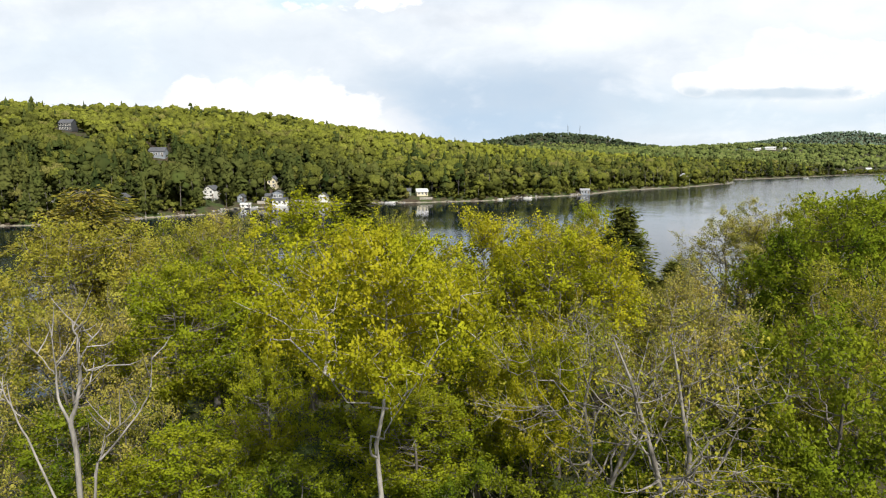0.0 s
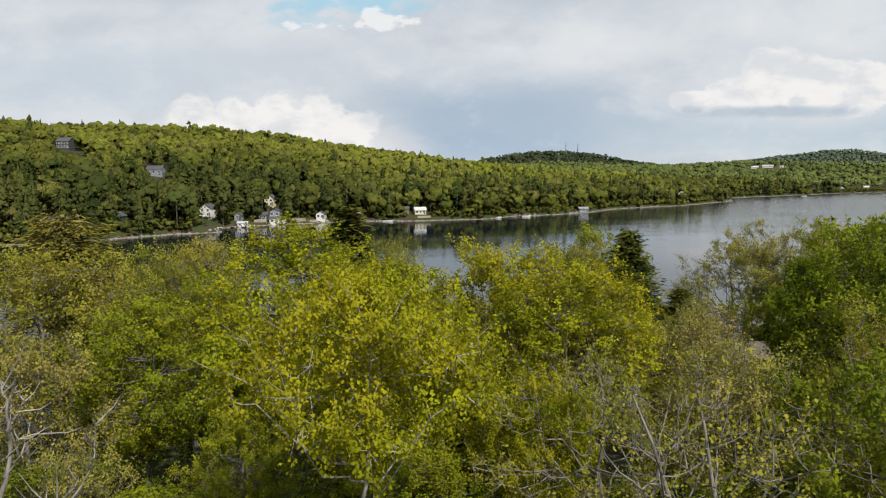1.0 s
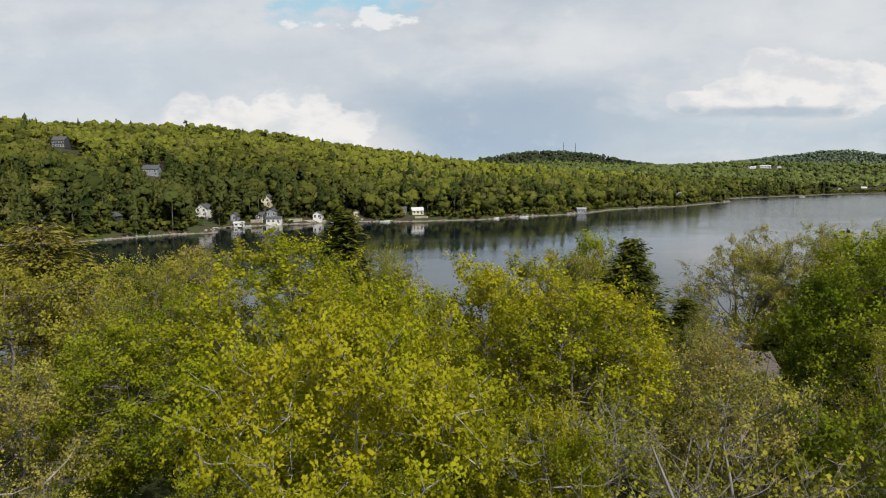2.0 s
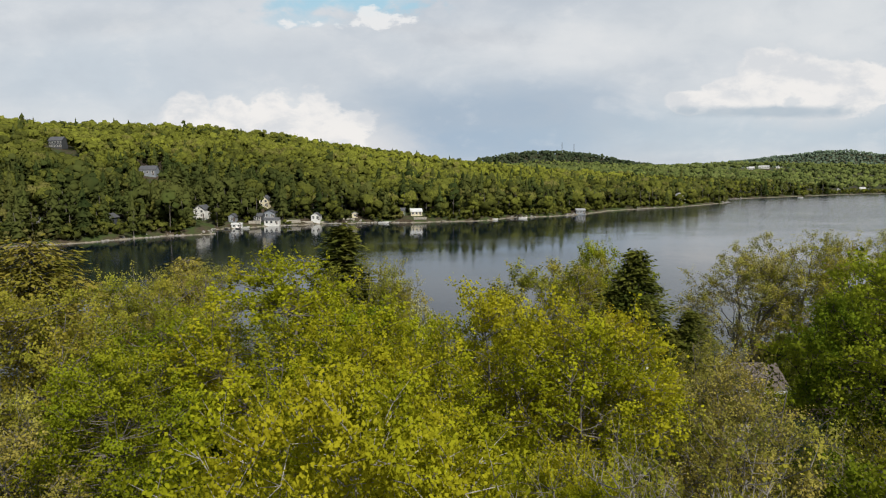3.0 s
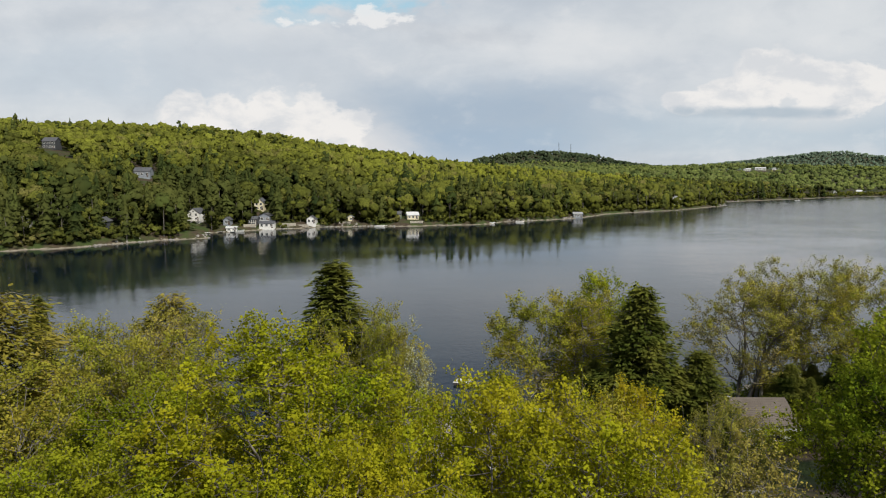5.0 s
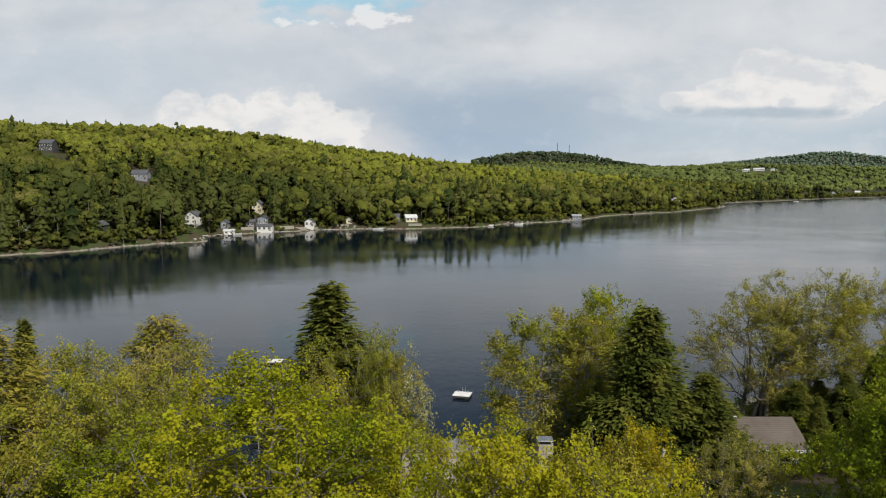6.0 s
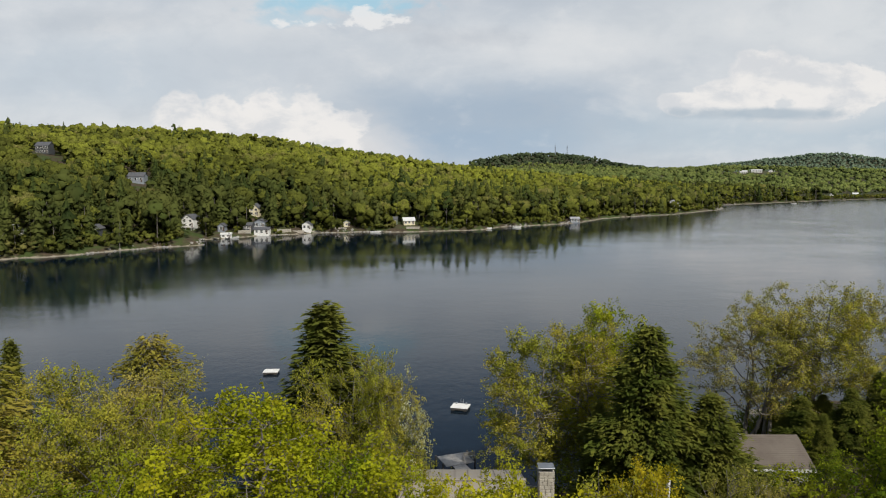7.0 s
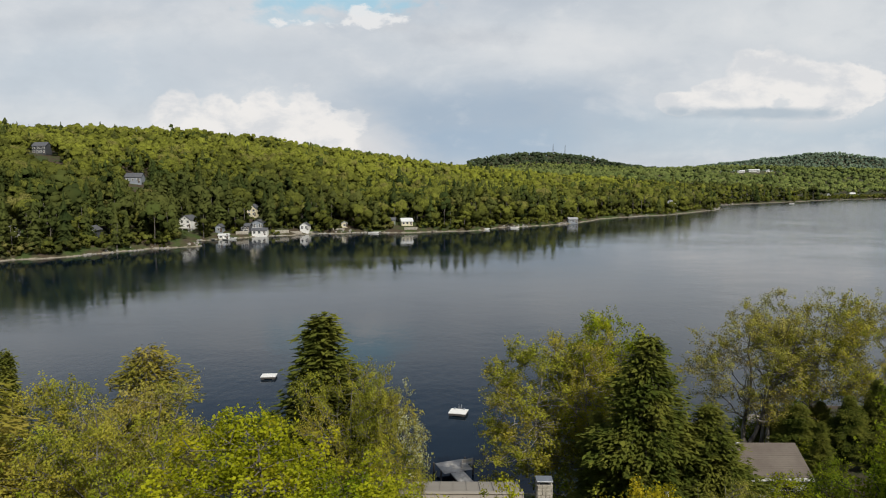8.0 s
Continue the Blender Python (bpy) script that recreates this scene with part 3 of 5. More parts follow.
def plant(name, meshes, x, y, top, full, label, category="tree", turn=0.0, wide=1.0, group="trees on the near bank", z=None):
    """Stands a tree whose meshes are `full` metres high so that its top is at height `top`."""
    foot = gz(x, y) - 0.1 if z is None else z
    s = (top - foot) / full
    ob = thing(name, label, category, Matrix.LocRotScale((x, y, foot), Euler((0, 0, turn)), (s * wide, s * wide, s)), group)
    wood, crown = meshes
    child("trunk", wood, ob)
    if crown:
        child("crown", crown, ob)
    return ob


# kinds of tree on the near bank, each built once
# fine-leaved ones stand close to the eye, the others farther down the bank
MAPLE_NEAR = broadleaf(2, 11.5, 3.6, 4.6, 135, 8, 46, 0.078, LEAF_YELLOW, BARK_GREY, 0.17)
BIRCH = broadleaf(93, 12.0, 3.1, 8.3, 85, 8, 43, 0.078, LEAF_YELLOW, BARK_PALE, 0.16)
LIME_NEAR = broadleaf(12, 11.5, 3.6, 3.6, 135, 8, 30, 0.094, LEAF_LIME, BARK_GREY, 0.17)
GREEN_NEAR = broadleaf(22, 11.0, 4.0, 3.0, 120, 8, 20, 0.124, LEAF_GREEN, BARK_GREY, 0.18)
SLIM_NEAR = [broadleaf(63 + i, 11.5, 2.9, 3.6, 110, 8, 30, 0.083, LEAF_YELLOW, BARK_GREY, 0.12) for i in range(2)]
BUDDING_NEAR = broadleaf(42, 11.0, 3.6, 2.4, 130, 8, 14, 0.086, LEAF_BUD, BARK_GREY, 0.16, 0.2, 0.0, 2)
BARE = [broadleaf(73 + i, 10.5, 3.3, 3.4, 80, 7, 6, 0.084, LEAF_OLIVE, BARK_ASH, 0.19, 0.3, 0.0, 2) for i in range(2)]
GOLD = broadleaf(8, 11.5, 3.7, 2.6, 150, 6, 33, 0.095, LEAF_GOLD, BARK_GREY, 0.19)
MAPLE = [broadleaf(3 + i, 11.5, 3.7, 2.6, 150, 6, 31, 0.092, LEAF_YELLOW, BARK_GREY, 0.19) for i in range(2)]
LIME = [broadleaf(13 + i, 11.5, 3.6, 2.2, 150, 6, 31, 0.092, LEAF_LIME, BARK_GREY, 0.18) for i in range(2)]
GREEN = [broadleaf(23 + i, 11.0, 4.3, 2.0, 170, 6, 23, 0.11, LEAF_GREEN, BARK_DARK, 0.2) for i in range(2)]
OLIVE = [broadleaf(33 + i, 11.0, 3.7, 2.2, 150, 6, 28, 0.084, LEAF_OLIVE, BARK_GREY, 0.17) for i in range(2)]
BUDDING = [broadleaf(43 + i, 11.0, 3.9, 1.6, 160, 7, 20, 0.078, LEAF_BUD, BARK_GREY, 0.17, 0.2, 0.0, 3) for i in range(2)]
PALE = broadleaf(53, 11.0, 3.3, 2.2, 150, 7, 30, 0.069, LEAF_OLIVE, BARK_GREY, 0.16, second=BLOSSOM)
SLIM = broadleaf(65, 11.5, 3.0, 2.0, 135, 7, 36, 0.074, LEAF_OLIVE, BARK_ASH, 0.15)
SHORE = [broadleaf(67 + i, 11.0, 3.9, 1.8, 170, 7, 32, 0.066, mt, BARK_GREY, 0.15, 0.25, 0.0, n) for i, (mt, n) in enumerate(((LEAF_OLIVE, 2), (LEAF_BUD, 4), (LEAF_OLIVE, 1)))]
SHRUB = [broadleaf(103 + i, 3.6, 2.1, 0.3, 50, 5, 8, 0.15, mt, BARK_DARK, 0.05, 0.3, 0.0, 3) for i, mt in enumerate((LEAF_GREEN, LEAF_LIME, LEAF_OLIVE))]
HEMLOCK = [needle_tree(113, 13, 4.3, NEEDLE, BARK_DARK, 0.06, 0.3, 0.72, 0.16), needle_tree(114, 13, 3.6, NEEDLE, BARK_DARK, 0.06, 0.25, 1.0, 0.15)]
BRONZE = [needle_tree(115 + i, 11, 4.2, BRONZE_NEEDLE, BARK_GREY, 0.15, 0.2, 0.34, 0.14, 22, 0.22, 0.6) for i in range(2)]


def dead_limbs():
    """Two bleached leafless stems that fork upwards, drawn limb by limb (x, z from the foot)."""
    rng = np.random.default_rng(83)
    limbs = [([(0, 0), (0.1, 4.0), (0.02, 6.1), (-0.05, 6.9), (0.07, 7.4), (0.24, 8.15), (0.32, 8.5), (0.32, 9.0), (0.22, 9.4)], 0.17),
             ([(0.32, 8.5), (0.48, 8.7), (0.68, 9.1)], 0.045), ([(-0.05, 6.9), (-0.3, 7.5), (-0.32, 8.1), (-0.27, 8.55), (-0.34, 9.35)], 0.085),
             ([(-0.32, 8.1), (-0.5, 8.2), (-0.78, 8.65), (-0.95, 9.0)], 0.04), ([(0.07, 7.4), (0.35, 7.75), (0.9, 8.3)], 0.045),
             ([(0.32, 8.9), (0.45, 9.05), (0.42, 9.25)], 0.025), ([(0.15, 7.8), (0.4, 8.0), (0.5, 8.4)], 0.03),
             ([(0.2, 3.5), (0.45, 5.9), (0.98, 6.45), (1.5, 7.1), (1.7, 7.5), (1.76, 8.0), (1.8, 8.5)], 0.075),
             ([(0.4, 5.6), (0.75, 6.6), (1.3, 7.05), (1.48, 7.35)], 0.05), ([(0.62, 6.2), (0.75, 6.7), (0.85, 6.9)], 0.03),
             ([(-0.15, 4.0), (-1.0, 6.6), (-1.35, 7.6), (-1.5, 8.4)], 0.07), ([(-1.2, 7.1), (-1.5, 7.5), (-1.9, 7.8)], 0.03)]
    lines = []
    for pts, r in limbs:
        P = np.array(pts, float)
        k = np.linspace(0, len(P) - 1, 4 * len(P))
        Q = np.stack([np.interp(k, range(len(P)), P[:, 0]), np.zeros(len(k)), np.interp(k, range(len(P)), P[:, 1])], 1)
        Q += np.cumsum(rng.normal(0, 0.009, Q.shape), axis=0) * [1, 3, 0.5]
        lines.append((Q, 0.46 * r * (1 - 0.8 * np.linspace(0, 1, len(Q)))))
        for _ in range(3):
            i = int(rng.integers(len(Q) // 2, len(Q)))
            d = rng.normal(size=3) * [0.5, 0.5, 0.25] + [0, 0, 0.3]
            lines.append((np.stack([Q[i], Q[i] + d * 0.5, Q[i] + d * rng.uniform(0.7, 1.1) + [0, 0, 0.1]]), [0.02, 0.012, 0.005]))
    V, F = tubes(lines, 6)
    return mesh_of("trunk", V, F, BARK_BLEACHED, smooth=True), None


DEAD = dead_limbs()

Y_LABEL = "young maple with fresh yellow-green spring leaves"
L_LABEL = "broadleaved tree in fresh lime-green spring leaf"
G_LABEL = "full-crowned tree in deeper green leaf"
O_LABEL = "tree with thin olive and bronze spring leaves"
B_LABEL = "grey budding tree with many fine bare twigs"
# kind, x, y, height of the top above the lake, full height of the kind, turn, width
BANK = [
    ("birch_tree", BIRCH, -1.6, 7.6, 20.0, 12.0, 0.4, 0.9, "pale-barked birch with yellow-green spring leaves"),
    ("maple_tree", MAPLE_NEAR, -2.6, 15.2, 19.5, 11.5, 2.0, 1.0, Y_LABEL),
    ("maple_tree", MAPLE[1], -7.3, 24.4, 20.3, 11.5, 0.9, 1.3, Y_LABEL),
    ("maple_tree", LIME[1], -4.2, 26.5, 18.6, 11.5, 4.2, 1.1, L_LABEL),
    ("olive_tree", SHORE[2], -5.6, 38.6, 18.5, 11.0, 1.1, 0.76, O_LABEL),
    ("blossom_tree", PALE, -3.6, 37.6, 18.2, 11.0, 0.0, 0.64, "olive tree with white blossom on one side"),
    ("hemlock_tree", HEMLOCK[1], -7.8, 42.9, 20.3, 13.0, 0.0, 1.9, "narrow pointed dark green hemlock"),
    ("hemlock_tree", BRONZE[0], -19.3, 44.3, 18.0, 11.0, 2.2, 1.1, "rounded hemlock with rusty olive boughs and bare twigs"),
    ("budding_tree", BUDDING[0], -15.2, 33.0, 19.2, 11.0, 0.3, 1.0, B_LABEL),
    ("olive_tree", OLIVE[0], -14.6, 28.2, 19.2, 11.0, 3.3, 1.0, O_LABEL),
    ("hemlock_tree", BRONZE[1], -20.8, 29.3, 20.6, 11.0, 1.0, 1.3, "dense hemlock with olive-bronze boughs"),
    ("olive_tree", OLIVE[0], -17.6, 22.5, 19.7, 11.0, 2.6, 1.05, O_LABEL),
    ("olive_tree", OLIVE[1], -23.0, 39.2, 17.4, 11.0, 0.7, 1.0, O_LABEL),
    ("hemlock_tree", HEMLOCK[1], -27.5, 43.0, 18.0, 13.0, 2.0, 1.0, "narrow pointed dark green hemlock"),
    ("hemlock_tree", HEMLOCK[1], -11.6, 44.0, 13.6, 13.0, 1.0, 1.0, "young hemlock beside a taller one"),
    ("maple_tree", LIME_NEAR, -11.2, 17.6, 18.0, 11.5, 1.7, 1.0, L_LABEL),
    ("budding_tree", BUDDING_NEAR, -13.4, 15.0, 17.6, 11.0, 2.7, 0.9, B_LABEL),
    ("maple_tree", LIME[1], -12.3, 24.8, 18.2, 11.5, 5.0, 1.1, L_LABEL),
    ("dead_tree", DEAD, -8.9, 6.9, 18.4, 9.4, 0.0, 1.0, "dead leafless tree with bleached white limbs"),
    ("slim_tree", SLIM_NEAR[0], 1.0, 19.0, 19.8, 11.5, 0.2, 1.0, "slim tree with sparse yellow-green leaves"),
    ("slim_tree", SLIM_NEAR[1], 4.0, 17.6, 19.8, 11.5, 1.9, 1.1, "slim tree with sparse yellow-green leaves"),
    ("olive_tree", OLIVE[1], 4.6, 20.9, 19.2, 11.0, 4.0, 0.8, O_LABEL),
    ("bare_tree", BARE[0], 6.2, 9.2, 18.3, 10.5, 0.6, 1.0, "grey-barked tree almost bare of leaf"),
    ("bare_tree", BARE[1], 3.6, 10.8, 18.0, 10.5, 2.4, 0.9, "grey-barked tree almost bare of leaf"),
    ("budding_tree", BUDDING_NEAR, 8.6, 14.2, 17.4, 11.0, 1.2, 0.95, B_LABEL),
    ("budding_tree", BUDDING[1], 9.3, 20.0, 17.5, 11.0, 4.4, 1.0, B_LABEL),
    ("green_tree", GREEN[0], 17.4, 24.6, 19.8, 11.0, 0.8, 0.94, G_LABEL),
    ("green_tree", GREEN[1], 19.8, 26.5, 20.2, 11.0, 2.9, 1.1, G_LABEL),
    ("green_tree", GREEN_NEAR, 11.0, 11.6, 17.5, 11.0, 0.3, 0.95, G_LABEL),
    ("olive_tree", SHORE[0], 14.0, 15.8, 18.2, 11.0, 3.9, 0.9, O_LABEL),
    ("slim_tree", SLIM, 7.2, 53.4, 16.6, 11.5, 0.0, 1.3, "shore tree with thin yellow-green spring leaves"),
    ("olive_tree", SHORE[0], 10.8, 53.4, 16.8, 11.0, 2.0, 0.9, O_LABEL),
    ("maple_tree", LIME[0], 12.4, 55.6, 17.5, 11.5, 1.0, 0.9, L_LABEL),
    ("hemlock_tree", HEMLOCK[0], 12.8, 46.0, 18.2, 13.0, 0.0, 1.6, "tall dark green hemlock with drooping boughs"),
    ("hemlock_tree", HEMLOCK[0], 16.6, 45.2, 13.9, 13.0, 1.5, 1.8, "smaller dark green hemlock beside a taller one"),
    ("budding_tree", SHORE[1], 29.8, 67.0, 16.8, 11.0, 2.0, 1.12, B_LABEL),
    ("budding_tree", SHORE[2], 34.6, 66.5, 18.0, 11.0, 0.0, 1.1, O_LABEL),
    ("olive_tree", SHORE[0], 40.0, 65.0, 17.8, 11.0, 0.5, 1.1, O_LABEL),
    ("hemlock_tree", HEMLOCK[1], 9.8, 47.0, 12.8, 13.0, 4.0, 1.3, "dark hemlock standing close behind a taller one"),
    ("hemlock_tree", HEMLOCK[0], 30.6, 61.0, 8.6, 13.0, 0.9, 2.0, "dark hemlock in the shade beside the shore cabin"),
    ("hemlock_tree", HEMLOCK[0], 33.8, 59.0, 10.0, 13.0, 3.1, 1.8, "dark hemlock in the shade beside the shore cabin"),
    ("hemlock_tree", HEMLOCK[1], 37.0, 60.5, 11.0, 13.0, 5.0, 1.8, "dark hemlock in the shade beside the shore cabin"),
    ("hemlock_tree", HEMLOCK[1], 29.6, 55.5, 9.0, 13.0, 4.0, 1.7, "dark hemlock in the shade beside the shore cabin"),
    ("hemlock_tree", HEMLOCK[0], 33.4, 54.0, 9.0, 13.0, 1.9, 1.9, "dark hemlock in the shade beside the shore cabin"),
    ("hemlock_tree", HEMLOCK[0], 37.0, 55.0, 10.5, 13.0, 0.2, 1.7, "dark hemlock in the shade beside the shore cabin"),
    ("maple_tree", LIME_NEAR, -7.4, 9.6, 14.6, 11.5, 2.9, 1.3, "young lime-green tree under taller ones"),
    ("maple_tree", LIME_NEAR, -1.4, 12.2, 15.0, 11.5, 0.8, 1.3, "young lime-green tree under taller ones"),
    ("green_tree", GREEN_NEAR, 3.6, 8.4, 13.4, 11.0, 1.6, 1.3, "young tree in deep green leaf under taller ones"),
    ("green_tree", GREEN_NEAR, 7.0, 12.4, 14.2, 11.0, 5.2, 1.3, "young tree in deep green leaf under taller ones"),
    ("green_tree", GREEN_NEAR, -11.6, 12.0, 14.4, 11.0, 3.3, 1.2, "young tree in deep green leaf under taller ones"),
    ("green_tree", GREEN_NEAR, -2.6, 6.6, 12.6, 11.0, 0.5, 1.4, "young tree in deep green leaf under taller ones"),
    ("green_tree", GREEN_NEAR, 8.8, 9.2, 13.8, 11.0, 2.5, 1.3, "young tree in deep green leaf under taller ones"),
    ("maple_tree", LIME_NEAR, 0.8, 15.0, 15.6, 11.5, 4.4, 1.2, "young lime-green tree under taller ones"),
    ("maple_tree", MAPLE_NEAR, 2.6, 12.6, 16.8, 11.5, 0.7, 0.85, Y_LABEL),
    ("hemlock_tree", HEMLOCK[0], 31.5, 68.0, 6.2, 13.0, 0.3, 2.0, "low dark hemlock beside the shore cabin"),
    ("hemlock_tree", HEMLOCK[0], 35.2, 66.0, 7.2, 13.0, 2.3, 2.0, "low dark hemlock beside the shore cabin"),
    ("olive_tree", OLIVE[0], -20.0, 17.5, 18.3, 11.0, 2.0, 1.0, O_LABEL),
    ("budding_tree", BUDDING_NEAR, -13.6, 8.2, 16.6, 11.0, 0.4, 0.9, B_LABEL),
    ("budding_tree", BUDDING_NEAR, -9.6, 10.6, 15.4, 11.0, 3.4, 0.8, B_LABEL),
    ("green_tree", GREEN[0], 27.0, 35.0, 20.9, 11.0, 1.3, 0.9, G_LABEL),
    ("maple_tree", LIME_NEAR, -6.4, 13.6, 15.6, 11.5, 1.1, 0.8, L_LABEL),
    ("maple_tree", MAPLE[0], -0.6, 24.0, 17.6, 11.5, 5.4, 0.9, Y_LABEL),
    ("green_tree", GREEN_NEAR, -4.4, 9.0, 14.0, 11.0, 2.1, 1.0, "young tree in deep green leaf under taller ones"),
    ("green_tree", GREEN_NEAR, 1.0, 9.8, 13.6, 11.0, 4.0, 1.0, "young tree in deep green leaf under taller ones"),
    ("maple_tree", MAPLE[0], 2.0, 23.5, 18.3, 11.5, 2.2, 0.8, Y_LABEL),
    ("maple_tree", GOLD, 6.8, 24.8, 17.9, 11.5, 3.1, 0.95, "maple with golden-orange young spring leaves"),
    ("maple_tree", LIME[0], -9.4, 33.5, 17.4, 11.5, 3.0, 0.9, L_LABEL),
    ("budding_tree", BUDDING[1], 12.6, 29.5, 15.8, 11.0, 1.0, 0.9, B_LABEL),
]
for name, meshes, x, y, top, full, turn, wide, label in BANK:
    plant(name, meshes, x, y, top, full, label, "tree", turn, wide)


# ---- woods on the far shore and the hills ----
# x, y, radius kept clear, and metres of open slope in front
CLEAR = [(-266, 443, 10, 74), (-183, 394, 7, 48), (-106, 363, 4.0, 15), (-75, 348, 4.0, 11), (-126, 324, 5.0, 52), (-97, 341, 4, 9),
         (-25, 366, 6, 18), (171, 539, 4, 9), (-141, 268, 2.5, 1), (-167, 257, 3.5, 4), (-107, 322, 4, 12), (73, 421, 4, 8), (-34, 366, 3.0, 2),
         (-110.5, 325, 3.4, 9), (-108, 318.5, 4.6, 6), (-101.5, 334, 3.2, 8), (-94.4, 333.5, 5.0, 6), (-82, 341, 5, 8), (-57, 358, 3, 8),
         (548, 1262, 36, 90), (456, 836, 4, 4), (496, 857, 4, 4), (-238, 452, 6, 12)]


def scatter(seed, x0, x1, y0, y1, gap, keep):
    rng = np.random.default_rng(seed)
    X, Y = np.meshgrid(np.arange(x0, x1, gap), np.arange(y0, y1, gap))
    X = (X + rng.uniform(-0.48, 0.48, X.shape) * gap).ravel()
    Y = (Y + rng.uniform(-0.48, 0.48, Y.shape) * gap).ravel()
    ok = keep(X, Y)
    return X[ok], Y[ok], rng


def icosahedron():
    g = (1 + 5 ** 0.5) / 2
    V = np.array([(-1, g, 0), (1, g, 0), (-1, -g, 0), (1, -g, 0), (0, -1, g), (0, 1, g), (0, -1, -g), (0, 1, -g), (g, 0, -1), (g, 0, 1), (-g, 0, -1), (-g, 0, 1)], float)
    F = np.array([(0, 11, 5), (0, 5, 1), (0, 1, 7), (0, 7, 10), (0, 10, 11), (1, 5, 9), (5, 11, 4), (11, 10, 2), (10, 7, 6), (7, 1, 8),
                  (3, 9, 4), (3, 4, 2), (3, 2, 6), (3, 6, 8), (3, 8, 9), (4, 9, 5), (2, 4, 11), (6, 2, 10), (8, 6, 7), (9, 8, 1)])
    return V / np.linalg.norm(V[0]), F


def crowns(X, Y, Z, H, R, clumps, sprays, rng, tint, low=-0.35, lift=0.6, tall=0.20):
    """Crowns of many trees: uneven clumps of foliage heaped into a dome, with loose sprays round their edges."""
    n = len(X)
    P = rng.normal(size=(n, clumps, 3))
    P /= np.linalg.norm(P, axis=2)[..., None]
    P[..., 2] = np.where(P[..., 2] < low, -P[..., 2], P[..., 2])
    reach = rng.uniform(0.55, 0.9, (n, clumps, 1))
    S = np.stack([R, R, tall * H + 0.42 * R], 1)[:, None]
    C = P * S * reach + np.stack([X, Y, Z + lift * H], 1)[:, None]
    r = R[:, None] * rng.uniform(0.22, 0.46, (n, clumps))
    base, faces = icosahedron()
    m = n * clumps
    turn = rng.uniform(0, 6.283, m)
    c, q = np.cos(turn)[:, None], np.sin(turn)[:, None]
    B = np.stack([base[None, :, 0] * c - base[None, :, 1] * q, base[None, :, 0] * q + base[None, :, 1] * c, np.broadcast_to(base[None, :, 2], (m, 12))], 2)
    B = B * rng.uniform(0.68, 1.25, (m, 12, 1)) * [1, 1, 0.85]
    V1 = (C.reshape(-1, 1, 3) + B * r.reshape(-1, 1, 1)).reshape(-1, 3)
    F1 = (faces[None] + 12 * np.arange(m)[:, None, None]).reshape(-1, 3)
    N1 = (0.55 * B / np.linalg.norm(B, axis=2)[..., None] + 0.8 * P.reshape(-1, 1, 3)).reshape(-1, 3)
    tone = np.clip(tint[:, None] + rng.normal(0, 0.07, (n, clumps)), 0, 1)
    T1 = np.repeat(tone.ravel(), 20)
    # loose sprays
    pick = rng.integers(0, clumps, (n, sprays))
    row = np.arange(n)[:, None]
    D = rng.normal(size=(n, sprays, 3))
    D[..., 2] += 0.25
    D /= np.linalg.norm(D, axis=2)[..., None]
    K = C[row, pick] + D * (r[row, pick] * rng.uniform(0.85, 1.3, (n, sprays)))[..., None]
    nor = D + rng.normal(0, 0.5, D.shape)
    a = np.cross(nor, rng.normal(size=D.shape))
    a /= np.linalg.norm(a, axis=2)[..., None] + 1e-9
    b = np.cross(nor, a)
    b /= np.linalg.norm(b, axis=2)[..., None] + 1e-9
    s = rng.uniform(0.28, 0.62, (n, sprays, 1)) * np.minimum(1.6, np.maximum(1, R / 5))[:, None, None]
    V2 = np.stack([K + a * s, K - a * s * 0.5 + b * s * 0.8, K - a * s * 0.5 - b * s * 0.8], 2).reshape(-1, 3)
    F2 = np.arange(len(V2)).reshape(-1, 3) + len(V1)
    N2 = np.repeat((D + 0.3 * P[row, pick] + rng.normal(0, 0.25, D.shape)).reshape(-1, 3), 3, axis=0)
    T2 = np.clip(tone[row, pick] + rng.normal(0, 0.1, (n, sprays)), 0, 1).ravel()
    N = np.vstack([N1, N2])
    return np.vstack([V1, V2]), np.vstack([F1, F2]), np.concatenate([T1, T2]), N / (np.linalg.norm(N, axis=1)[:, None] + 1e-9)


